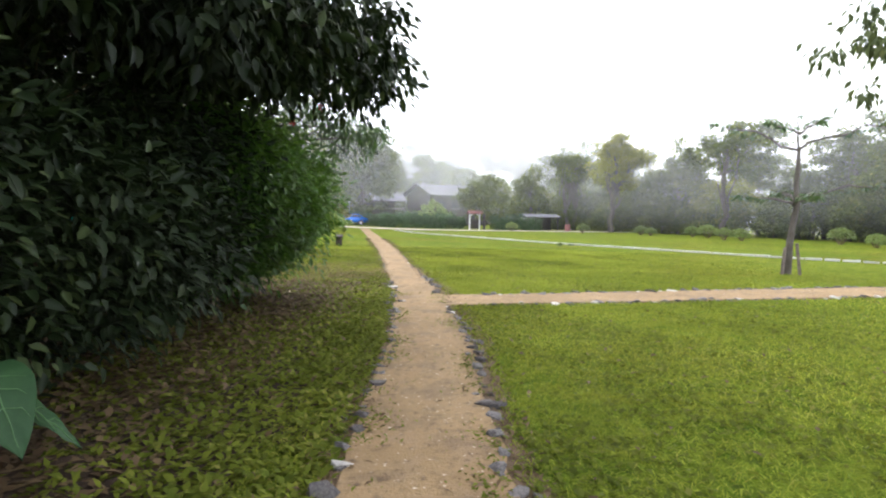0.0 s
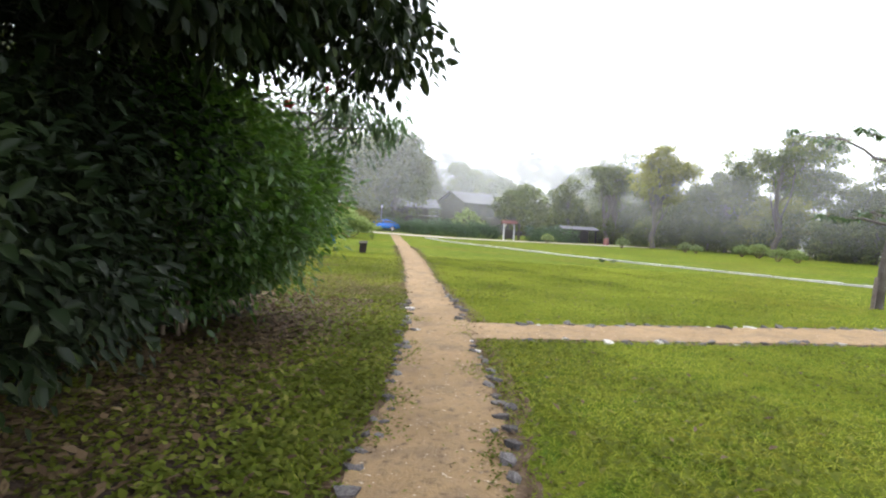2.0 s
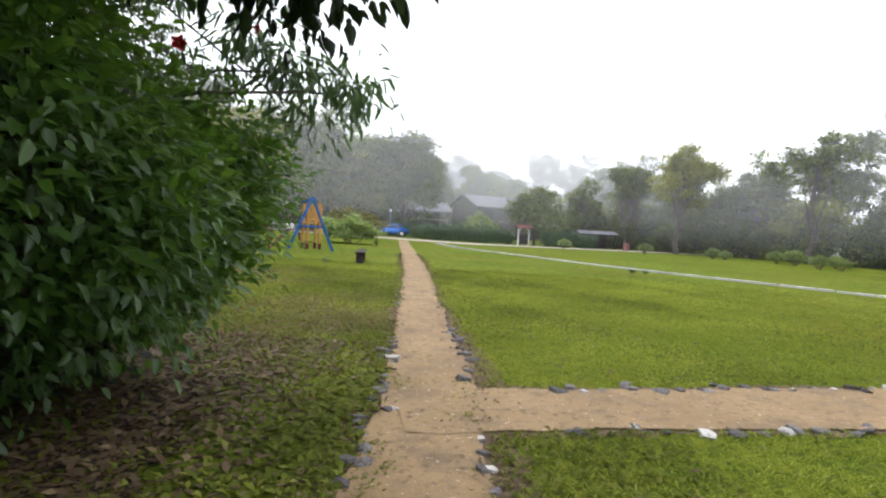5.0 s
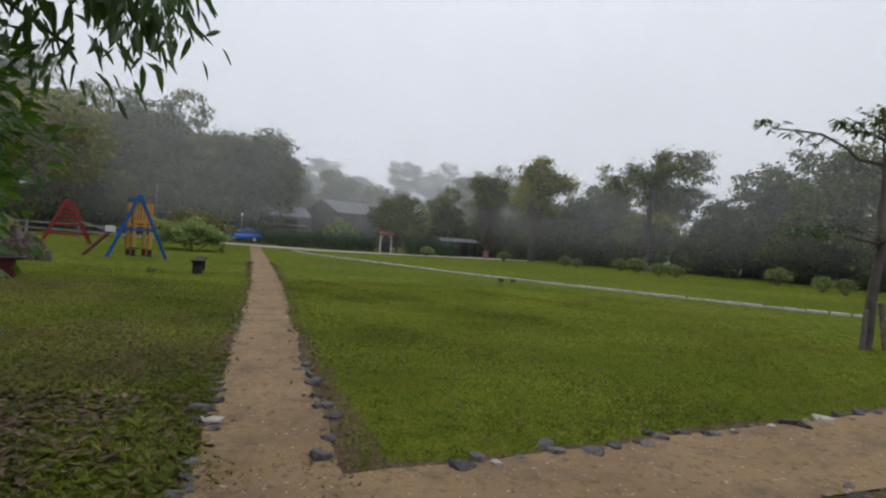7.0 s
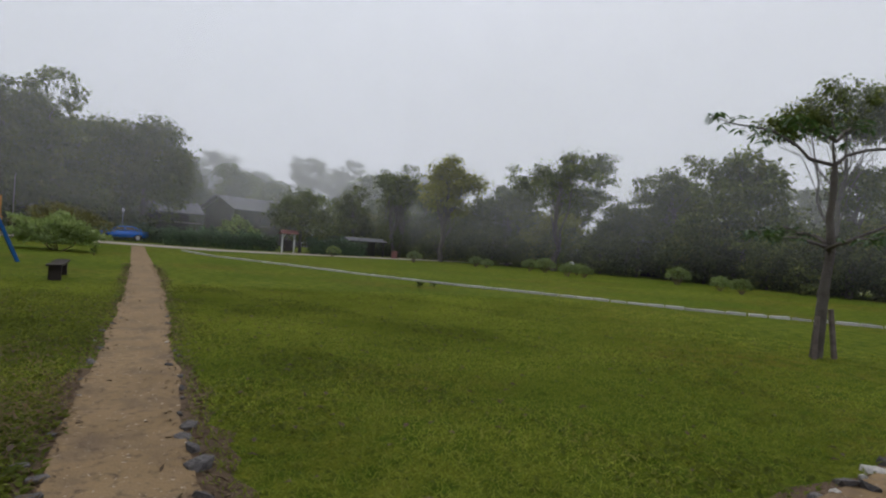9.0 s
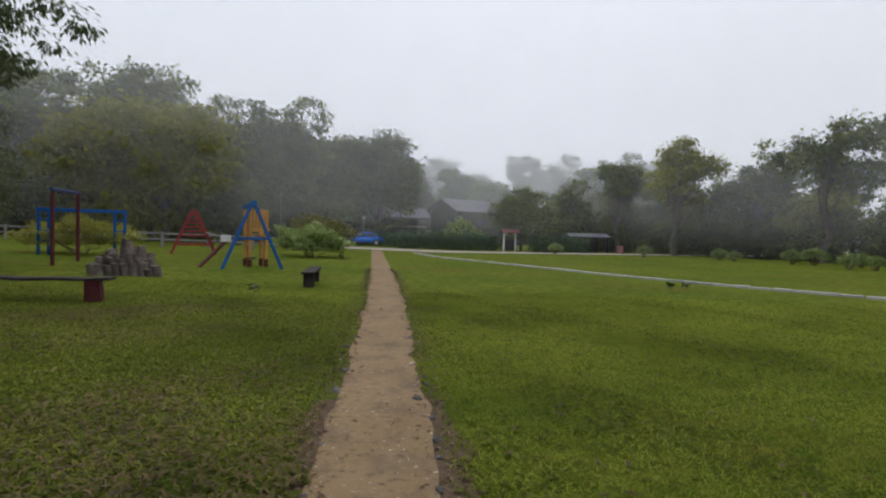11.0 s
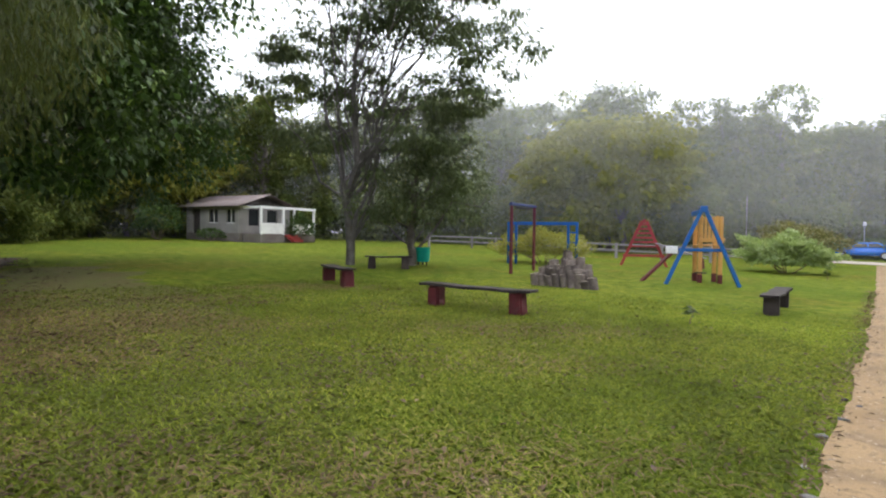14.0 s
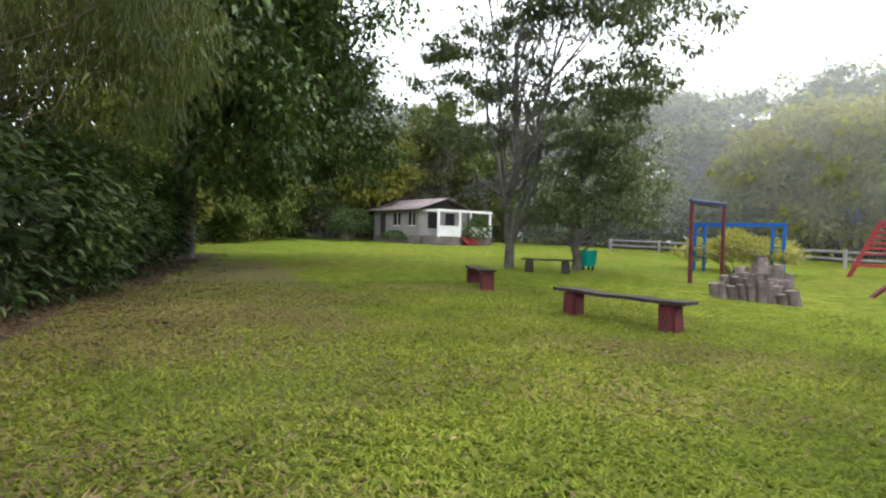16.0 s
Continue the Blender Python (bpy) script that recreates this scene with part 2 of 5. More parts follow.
M_LOG = surface("cut_log", (0.12, 0.095, 0.085), (0.24, 0.2, 0.17), 5, 40, 0.95, 0.7, 0.02, vary=0.5)
M_LOG_END = surface("cut_log_end", (0.38, 0.33, 0.27), (0.26, 0.22, 0.18), 8, 50, 0.95, 0.5, 0.01, vary=0.3)
M_BLUE = surface("blue_paint", (0.008, 0.085, 0.27), (0.012, 0.11, 0.34), 3, 40, 0.5, 0.2, 0.004, c3=(0.03, 0.06, 0.14))
M_NAVY = surface("dark_blue_paint", (0.02, 0.035, 0.09), (0.03, 0.05, 0.12), 3, 40, 0.6, 0.2, 0.004)
M_YELLOW = surface("yellow_paint", (0.56, 0.3, 0.085), (0.46, 0.23, 0.06), 3, 40, 0.6, 0.3, 0.005, c3=(0.3, 0.15, 0.06))
M_RED = surface("red_paint", (0.32, 0.045, 0.04), (0.25, 0.04, 0.036), 3, 40, 0.6, 0.3, 0.005, c3=(0.2, 0.06, 0.05))
M_WHITE = surface("white_paint", (0.78, 0.77, 0.74), (0.66, 0.65, 0.62), 2, 30, 0.6, 0.2, 0.004, c3=(0.45, 0.43, 0.4), wear=0.3)
M_WALL = surface("faded_wall_paint", (0.25, 0.235, 0.22), (0.19, 0.178, 0.165), 0.8, 25, 0.85, 0.2, 0.005, c3=(0.3, 0.28, 0.25))
M_WALL_DARK = surface("dark_timber_wall", (0.032, 0.026, 0.025), (0.055, 0.045, 0.042), 1, 20, 0.85, 0.3, 0.01)
M_FOUND = surface("stained_foundation", (0.13, 0.11, 0.10), (0.19, 0.17, 0.15), 1.5, 20, 0.9, 0.3, 0.01)
M_TIN = surface("rusty_tin_roof", (0.17, 0.13, 0.12), (0.24, 0.2, 0.185), 0.8, 12, 0.75, 0.2, 0.01, metal=0.0, c3=(0.27, 0.24, 0.225))
M_TIN_GREY = surface("grey_tin_roof", (0.17, 0.17, 0.18), (0.12, 0.12, 0.13), 0.6, 12, 0.8, 0.2, 0.01, metal=0.0, c3=(0.14, 0.13, 0.13))
M_TIN_PINK = surface("red_tin_roof", (0.28, 0.12, 0.10), (0.22, 0.10, 0.09), 0.8, 12, 0.6, 0.2, 0.01)
M_TARO = surface("large_leaf_blade", (0.014, 0.045, 0.014), (0.024, 0.066, 0.02), 6, 40, 0.55, 0.2, 0.004)
M_VEIN = surface("leaf_vein", (0.09, 0.17, 0.07), (0.07, 0.14, 0.055), 10, 40, 0.5, 0.1)
M_GLASS = surface("dark_glass", (0.02, 0.022, 0.025), (0.03, 0.032, 0.035), 2, 10, 0.08, 0.0)
M_TEAL = surface("green_bin_plastic", (0.0, 0.21, 0.15), (0.0, 0.26, 0.19), 3, 30, 0.5, 0.1, 0.003)
M_CARBLUE = surface("car_paint", (0.008, 0.14, 0.62), (0.01, 0.16, 0.68), 1, 5, 0.25, 0.0)
M_TYRE = surface("tyre_rubber", (0.02, 0.02, 0.02), (0.03, 0.03, 0.03), 5, 40, 0.9, 0.2)
M_RIM = surface("alloy_rim", (0.45, 0.45, 0.46), (0.4, 0.4, 0.41), 5, 20, 0.35, 0.0, metal=0.8)
M_LAMP = surface("lamp_glass", (0.8, 0.8, 0.78), (0.7, 0.7, 0.7), 5, 20, 0.15, 0.0)
M_FENCE = surface("grey_fence_wood", (0.2, 0.185, 0.17), (0.28, 0.26, 0.24), 3, 30, 0.85, 0.3)
M_METAL = surface("galvanised_pole", (0.4, 0.41, 0.42), (0.33, 0.34, 0.35), 3, 30, 0.45, 0.1, metal=0.5)


# ---- geometry helpers ----
def gz(x, y):
    """Height of the ground: it rises gently to the west and falls away to the north."""
    return 0.022 * (min(max(-x - 4, 0), 66)) - 0.005 * (min(max(y - 25, 0), 75))


def gza(x, y):
    return 0.022 * np.clip(-x - 4, 0, 66) - 0.005 * np.clip(y - 25, 0, 75)


def mesh_of(name, verts, faces, mat, smooth=False):
    """A mesh from a vertex array and one array of equal-sided faces."""
    me = bpy.data.meshes.new(name)
    verts = np.asarray(verts, dtype=np.float32)
    faces = np.asarray(faces, dtype=np.int32)
    k = faces.shape[1]
    me.vertices.add(len(verts))
    me.vertices.foreach_set("co", verts.ravel())
    me.loops.add(faces.size)
    me.loops.foreach_set("vertex_index", faces.ravel())
    me.polygons.add(len(faces))
    me.polygons.foreach_set("loop_start", np.arange(0, faces.size, k, dtype=np.int32))
    me.update(calc_edges=True)
    me.materials.append(mat)
    if smooth:
        me.polygons.foreach_set("use_smooth", np.ones(len(faces), dtype=bool))
    return me


def unit(v):
    return v / np.maximum(np.linalg.norm(v, axis=-1, keepdims=True), 1e-9)


def leaf_arrays(P, D, N, L, W, fold=0.18, droop=0.15, fine=False):
    """Leaf blades at P along D: folded diamonds, or six-cornered blades when fine."""
    D = unit(D)
    S = unit(np.cross(D, N))
    U = np.cross(S, D)
    L, W = L[:, None], W[:, None]
    n = len(P)
    if fine:
        V = np.stack([P,
                      P + D * L * 0.3 + S * W * 0.46 + U * W * fold,
                      P + D * L * 0.68 + S * W * 0.36 + U * (W * fold * 0.7 - L * droop * 0.4),
                      P + D * L - U * L * droop,
                      P + D * L * 0.68 - S * W * 0.36 + U * (W * fold * 0.7 - L * droop * 0.4),
                      P + D * L * 0.3 - S * W * 0.46 + U * W * fold], axis=1)
        i = np.arange(n)[:, None] * 6
        F = np.concatenate([i + np.array([[0, 1, 2, 3]]), i + np.array([[0, 3, 4, 5]])])
    else:
        V = np.stack([P, P + D * L * 0.45 + S * W * 0.5 + U * W * fold, P + D * L - U * L * droop,
                      P + D * L * 0.45 - S * W * 0.5 + U * W * fold], axis=1)
        F = np.arange(n)[:, None] * 4 + np.array([[0, 1, 2, 3]])
    return V.reshape(-1, 3), F


def join_arrays(*pairs):
    V, F, o = [], [], 0
    for v, f in pairs:
        V.append(v)
        F.append(f + o)
        o += len(v)
    return np.concatenate(V), np.concatenate(F)


def tube_arrays(pts, radii, sides=7):
    """A tapered round limb along pts."""
    pts = np.asarray(pts, dtype=float)
    radii = np.asarray(radii, dtype=float)
    T = unit(np.gradient(pts, axis=0))
    A = unit(np.cross(T, np.array([0.31, 0.94, 0.12])))
    B = np.cross(T, A)
    a = np.linspace(0, 2 * np.pi, sides, endpoint=False)
    ring = np.cos(a)[None, :, None] * A[:, None] + np.sin(a)[None, :, None] * B[:, None]
    V = (pts[:, None] + ring * radii[:, None, None]).reshape(-1, 3)
    F = []
    for i in range(len(pts) - 1):
        for j in range(sides):
            k = (j + 1) % sides
            F.append((i * sides + j, i * sides + k, (i + 1) * sides + k, (i + 1) * sides + j))
    return V, np.array(F)


def limb_points(r, a, b, wobble=0.08, n=6, sag=0.0):
    a, b = np.asarray(a, float), np.asarray(b, float)
    t = np.linspace(0, 1, n)[:, None]
    p = a + (b - a) * t
    size = np.linalg.norm(b - a)
    p[1:-1] += r.normal(0, wobble * size * 0.4, (n - 2, 3))
    p[:, 2] += np.sin(t[:, 0] * np.pi) * sag * size
    return p


def thing(name, x, y, z=None, turn=0.0, label="", category="", group="", kind=""):
    e = new(name)
    e.empty_display_size = 0.2
    e.matrix_world = pose(x, y, gz(x, y) if z is None else z, 0, 0, turn)
    return tagged(e, label, category, group, kind)


def child(name, me, parent, label=""):
    ob = new(name, me)
    ob.parent = parent
    if label:
        ob["label"] = label
    return ob


def part(name, bm, material, parent, label=""):
    me = bpy.data.meshes.new(name)
    bmesh.ops.recalc_face_normals(bm, faces=bm.faces)
    bm.to_mesh(me)
    bm.free()
    me.materials.append(material)
    return child(name, me, parent, label)


def beam(p0, p1, w, h, bev=0.008, bm=None):
    """A squared timber from p0 to p1, w wide and h high, with worn edges."""
    bm = bm or bmesh.new()
    p0, p1 = Vector(p0), Vector(p1)
    d = p1 - p0
    m = Matrix.Translation((p0 + p1) / 2) @ d.to_track_quat('X', 'Z').to_matrix().to_4x4()
    made = bmesh.ops.create_cube(bm, size=1.0, matrix=m @ Matrix.Diagonal((d.length, w, h, 1)))
    if bev:
        edges = list({e for v in made["verts"] for e in v.link_edges})
        bmesh.ops.bevel(bm, geom=edges, offset=bev, segments=1, affect='EDGES')
    return bm


def pole(p0, p1, r0, r1=None, sides=12, bm=None):
    bm = bm or bmesh.new()
    p0, p1 = Vector(p0), Vector(p1)
    d = p1 - p0
    m = Matrix.Translation((p0 + p1) / 2) @ d.to_track_quat('Z', 'Y').to_matrix().to_4x4()
    bmesh.ops.create_cone(bm, cap_ends=True, segments=sides, radius1=r0, radius2=r0 if r1 is None else r1, depth=d.length, matrix=m)
    return bm


def plate(corners, thick):
    """A slab with the given outline, thick along its normal."""
    bm = bmesh.new()
    vs = [bm.verts.new(c) for c in corners]
    f = bm.faces.new(vs)
    bm.normal_update()
    n = f.normal.copy()
    ext = bmesh.ops.extrude_face_region(bm, geom=[f])
    bmesh.ops.translate(bm, vec=n * thick, verts=[v for v in ext["geom"] if isinstance(v, bmesh.types.BMVert)])
    return bm


def ball_points(r, n, c, rad, shell=0.5):
    d = unit(r.normal(0, 1, (n, 3)))
    s = (shell + (1 - shell) * r.random((n, 1)) ** 0.6)
    return np.asarray(c) + d * s * np.asarray(rad), d


def tree(name, label, category, x, y, crowns, trunk_to, r_trunk, clumps, per, clump_r, leaf, mat, bark, seed, z=None, droop=0.25,
         limbs=10, flat=0.6, fine=False, group="", hang=0.0, shell=0.55, trunk_lean=(0, 0), start=0.35, kind="", forks=(), culms=False):
    """A tree: crowns are ellipsoids (x, y, z, rx, ry, rz) from its foot, filled with clumps of leaves on limbs."""
    r = np.random.default_rng(seed)
    root = thing(name, x, y, z, 0, label, category, group, kind)
    top = np.array([trunk_lean[0], trunk_lean[1], trunk_to])
    spine = limb_points(r, (0, 0, -0.15), top, 0.05, 8)
    wood = [tube_arrays(spine, np.linspace(r_trunk * 1.15, r_trunk * 0.35, 8), 9)]
    for f0, ft in forks:
        wood.append(tube_arrays(limb_points(r, spine[int(f0 * 7)], ft, 0.05, 8), np.linspace(r_trunk * 0.62, r_trunk * 0.18, 8), 8))
    vol = np.array([c[3] * c[4] * c[5] for c in crowns]) ** 0.66
    pick = r.choice(len(crowns), clumps, p=vol / vol.sum())
    cen = np.zeros((clumps, 3))
    for i, c in enumerate(crowns):
        k = np.where(pick == i)[0]
        cen[k], _ = ball_points(r, len(k), c[:3], c[3:], shell)
    for k in r.choice(clumps, min(limbs, clumps), replace=False):
        t = r.uniform(start, 0.98)
        a = spine[int(t * 7)]
        wood.append(tube_arrays(limb_points(r, a, cen[k], 0.12, 6, 0.08), np.linspace(r_trunk * 0.38 * (1.2 - t), 0.008 + r_trunk * 0.03, 6), 5))
    n = clumps * per
    own = np.repeat(np.arange(clumps), per)
    size = r.uniform(0.6, 1.25, clumps)[own]
    off = r.normal(0, 1, (n, 3)) * np.array([1, 1, flat]) * (clump_r * size)[:, None] * 0.6
    P = cen[own] + off
    P[:, 2] -= hang * np.abs(r.normal(0, 1, n))
    D = unit(off + r.normal(0, 0.5, (n, 3)) * clump_r + np.array([0, 0, -droop * clump_r * 2]))
    N = np.array([0, 0, 1.0]) + r.normal(0, 0.45, (n, 3))
    L = leaf[0] * r.uniform(0.65, 1.25, n)
    V, F = leaf_arrays(P, D, N, L, L * leaf[1] / leaf[0], fine=fine)
    if culms:
        for cv, cf in wood:
            child("culm", mesh_of("culm", cv, cf, bark, True), root)
    else:
        wv, wf = join_arrays(*wood)
        child("trunk", mesh_of(name + "_trunk", wv, wf, bark, True), root)
    child("crown", mesh_of(name + "_crown", V, F, mat), root)
    return root


def shrub_bank(name, label, category, line, height, depth, n, leaf, mat, seed, lean=0.5, fine=True, clump=0.16, foot=0.12, stems=40, kind="", wav=0.35, top_round=0.7):
    """A bank of shrubs whose leafy face follows line (x, y); the growth lies to the left of the line's direction."""
    r = np.random.default_rng(seed)
    line = np.asarray(line, float)
    seg = np.linalg.norm(np.diff(line, axis=0), axis=1)
    s = np.concatenate([[0], np.cumsum(seg)])
    x0, y0 = line.mean(axis=0)
    root = thing(name, x0, y0, None, 0, label, category, "", kind)

    def along(u):
        p = np.stack([np.interp(u, s, line[:, 0]), np.interp(u, s, line[:, 1])], axis=1)
        q = np.stack([np.interp(u + 0.1, s, line[:, 0]), np.interp(u + 0.1, s, line[:, 1])], axis=1)
        q2 = np.stack([np.interp(u - 0.1, s, line[:, 0]), np.interp(u - 0.1, s, line[:, 1])], axis=1)
        t = unit(q - q2)
        return p, np.stack([-t[:, 1], t[:, 0]], axis=1)

    m = n // 14
    u = r.uniform(0, s[-1], m)
    h = r.uniform(0.0, 1.0, m) ** 0.85
    p, inward = along(u)
    top = height * (0.86 + 0.14 * np.sin(u * 1.7 + seed) + 0.08 * np.sin(u * 4.1))
    bulge = np.sin(np.clip(h, 0, 1) * np.pi * 0.8 + 0.25)
    wavy = wav * (np.sin(u * 2.3 + h * 3 + seed) * 0.5 + np.sin(u * 5.1 - h * 6) * 0.35 + np.sin(h * 11 + u) * 0.25)
    skin = lean * (1 - bulge) ** 0.85 + np.clip(h - top_round, 0, 1) ** 2 * depth * 6 + wavy
    d = skin + np.abs(r.normal(0, 1, m)) ** 1.3 * depth * 0.3
    c = np.concatenate([p + inward * d[:, None], (foot + h * top)[:, None]], axis=1)
    own = np.repeat(np.arange(m), 14)
    k = len(own)
    off = r.normal(0, clump, (k, 3))
    P = c[own] + off
    P[:, 2] = np.maximum(P[:, 2], 0.03)
    out = np.concatenate([-inward, np.full((m, 1), 0.1)], axis=1)[own]
    D = unit(out * 0.7 + off / clump * 0.5 + r.normal(0, 0.5, (k, 3)) + np.array([0, 0, -0.35]))
    N = out * 0.6 + np.array([0, 0, 0.9]) + r.normal(0, 0.4, (k, 3))
    L = leaf[0] * r.uniform(0.6, 1.25, k)
    P[:, 2] += gza(P[:, 0], P[:, 1])
    P -= np.array([x0, y0, gz(x0, y0)])
    V, F = leaf_arrays(P, D, N, L, L * leaf[1] / leaf[0], fine=fine)
    wood = []
    for i in range(stems):
        u1 = r.uniform(0, s[-1], 1)
        p1, in1 = along(u1)
        a = np.array([*(p1[0] + in1[0] * (lean + 0.25 + 0.5 * r.random())), 0.0])
        b = a + np.array([*(in1[0] * r.uniform(-0.8, 0.4)), height * r.uniform(0.5, 0.95)])
        a[2] += gz(a[0], a[1]) - 0.05
        b[2] += gz(b[0], b[1])
        o = np.array([x0, y0, gz(x0, y0)])
        wood.append(tube_arrays(limb_points(r, a - o, b - o, 0.15, 6), np.linspace(0.028, 0.008, 6), 5))
    for sv, sf in wood:
        child("stem", mesh_of("stem", sv, sf, M_TWIG, True), root)
    child("foliage", mesh_of(name + "_foliage", V, F, mat), root)
    return root


def bush(name, label, x, y, rx, ry, h, n, leaf, mat, seed, group="", turn=0.0, low=0.0, fine=False, shell=0.72, lump=0.25):
    """A rounded shrub standing on the ground, with short stems."""
    r = np.random.default_rng(seed)
    root = thing(name, x, y, None, turn, label, "shrub", group)
    d = unit(r.normal(0, 1, (n, 3)))
    d[:, 2] = np.abs(d[:, 2]) * 1.3 - 0.3
    d = unit(d)
    s = shell + (1 - shell) * r.random(n) ** 0.7
    s *= 1 + lump * (np.sin(d[:, 0] * 5 + seed) * np.sin(d[:, 1] * 5 + 1.3 * seed) + 0.6 * np.sin(d[:, 2] * 9 + d[:, 0] * 7))
    hc = low + (h - low) * 0.45
    P = np.stack([d[:, 0] * rx * s, d[:, 1] * ry * s, hc + d[:, 2] * (h - hc) * s], axis=1)
    P[:, 2] = np.maximum(P[:, 2], max(0.04, low * 0.9))
    D = unit(d + r.normal(0, 0.5, (n, 3)))
    N = d + np.array([0, 0, 0.8]) + r.normal(0, 0.4, (n, 3))
    L = leaf[0] * r.uniform(0.65, 1.25, n)
    V, F = leaf_arrays(P, D, N, L, L * leaf[1] / leaf[0], fine=fine)
    wood = []
    for i in range(7):
        a = r.uniform(0, 6.28)
        wood.append(tube_arrays(limb_points(r, (0.08 * rx * np.cos(a), 0.08 * ry * np.sin(a), -0.05), (rx * 0.6 * np.cos(a), ry * 0.6 * np.sin(a), hc * 1.1), 0.12, 5),
                                np.linspace(0.03, 0.01, 5), 5))
    for sv, sf in wood:
        child("stem", mesh_of("stem", sv, sf, M_TWIG, True), root)
    child("foliage", mesh_of(name + "_foliage", V, F, mat), root)
    return root


# ---- ground, paths, road ----
def ground():
    xs = np.array([-600, -250, -120, -70, -45, -25, -12, -4, 6, 20, 45, 80, 140, 300, 600.0])
    ys = np.array([-500, -200, -80, -30, -10, 0, 8, 16, 25, 40, 60, 80, 100, 150, 300, 700.0])
    X, Y = np.meshgrid(xs, ys)
    V = np.stack([X.ravel(), Y.ravel(), gza(X, Y).ravel()], axis=1)
    k = len(xs)
    F = [(j * k + i, j * k + i + 1, (j + 1) * k + i + 1, (j + 1) * k + i) for j in range(len(ys) - 1) for i in range(k - 1)]
    ob = new("ground", mesh_of("ground", V, F, M_LAWN))
    return tagged(ob, "green mown lawn with yellowish and brown patches", "lawn", kind="structure")


def strip(name, centre, widths, mat, label, category, lift=0.014, crown=0.0, ragged=0.028, step=0.25, seed=3, across=8, bumps=0.003):
    """A ribbon of bare ground along centre, with uneven edges."""
    r = np.random.default_rng(seed)
    c = np.asarray(centre, float)
    s = np.concatenate([[0], np.cumsum(np.linalg.norm(np.diff(c, axis=0), axis=1))])
    u = np.arange(0, s[-1], step)
    p = np.stack([np.interp(u, s, c[:, 0]), np.interp(u, s, c[:, 1])], axis=1)
    ker = np.ones(9) / 9
    if len(u) > 30:
        for i in range(2):
            p[4:-4, i] = np.convolve(p[:, i], ker, "valid")
    t = unit(np.gradient(p, axis=0))
    nrm = np.stack([t[:, 1], -t[:, 0]], axis=1)
    w = np.interp(u, s, widths)
    a = w / 2 + r.normal(0, ragged, len(u)) * 0.6 + ragged * np.sin(u * 2.1) * 0.7
    b = w / 2 + r.normal(0, ragged, len(u)) * 0.6 + ragged * np.sin(u * 1.7 + 2) * 0.7
    V, F = [], []
    for j in range(across + 1):
        f = j / across
        o = -a * (1 - f) + b * f
        q = p + nrm * o[:, None]
        z = gza(q[:, 0], q[:, 1]) + lift + crown * np.sin(f * np.pi) + r.normal(0, bumps, len(u)) * (0 < j < across)
        V.append(np.concatenate([q, z[:, None]], axis=1))
    V = np.concatenate(V)
    n = len(u)
    F = [(j * n + i, (j + 1) * n + i, (j + 1) * n + i + 1, j * n + i + 1) for j in range(across) for i in range(n - 1)]
    ob = new(name, mesh_of(name, V, F, mat, True))
    return tagged(ob, label, category, kind="structure"), p, nrm, a, b


ground()
PATH_C = [(0.52, -9.0), (0.29, -2.0), (0.17, 2.08), (0.07, 4.48), (-0.01, 5.28), (-0.18, 6.89), (-0.44, 9.05), (-0.85, 11.15), (-0.97, 11.78), (-1.29, 13.51), (-1.74, 16.08), (-2.37, 19.5), (-3.32, 24.27), (-4.97, 32.13), (-6.33, 38.46), (-8.78, 49.97)]
PATH_W = [0.9, 0.9, 0.88, 0.89, 0.88, 0.85, 0.82, 0.79, 0.76, 0.74, 0.74, 0.75, 0.77, 0.74, 0.74, 0.8]
main_path, MP, MN, MA, MB = strip("footpath", PATH_C, PATH_W, M_DIRT, "trodden sandy dirt footpath edged with rough stones", "path")
CROSS_C = [(-0.55, 7.98), (0.3, 8.24), (2, 8.76), (5, 9.69), (9, 10.92), (16, 13.07), (34, 18.61)]
cross_path, CP, CN, CA, CB = strip("side_path", CROSS_C, [1.0, 1.0, 1.05, 1.14, 1.26, 1.48, 1.5], M_DIRT, "sandy dirt side path branching off, lined with stones", "path", lift=0.02, seed=5)
strip("path_border", PATH_C[:10], [w + v for w, v in zip(PATH_W[:10], (0.3, 0.3, 0.3, 0.32, 0.36, 0.5, 0.52, 0.5, 0.45, 0.3))], M_EDGE, "dark crumbly earth along the path's edges", "soil", lift=0.004, ragged=0.07, seed=14, bumps=0.0)
strip("side_path_border", CROSS_C, [1.2, 1.2, 1.25, 1.34, 1.46, 1.68, 1.7], M_EDGE, "dark crumbly earth along the side path's edges", "soil", lift=0.006, ragged=0.06, seed=15, bumps=0.0)
strip("worn_lawn", [(-2.4, 11.9), (-5, 12.0), (-9, 12.4), (-14, 12.6), (-20, 12.8)], [1.6, 2.8, 3.4, 3.0, 2.4], M_WORN, "thin worn lawn with bare brown earth showing", "lawn", lift=0.003, ragged=0.35, seed=16, bumps=0.0)
ROAD_C = [(-59.3, 48), (-29.3, 51), (-17.2, 52.8), (-7.2, 53.6), (5, 58.4), (21.4, 66.7), (52.3, 81.1)]
strip("road", ROAD_C, [4, 4.5, 5, 5, 3.6, 3.2, 3], M_ROAD, "pale gravel lane along the far hedge", "road", lift=0.015, step=1.0, ragged=0.08, seed=8)
KERB = [(-5.6, 47.5), (-3.2, 42), (0.7, 36), (3.7, 31), (6.5, 27), (9.8, 23.6), (12.2, 21.0), (16.2, 18.2), (24, 13)]

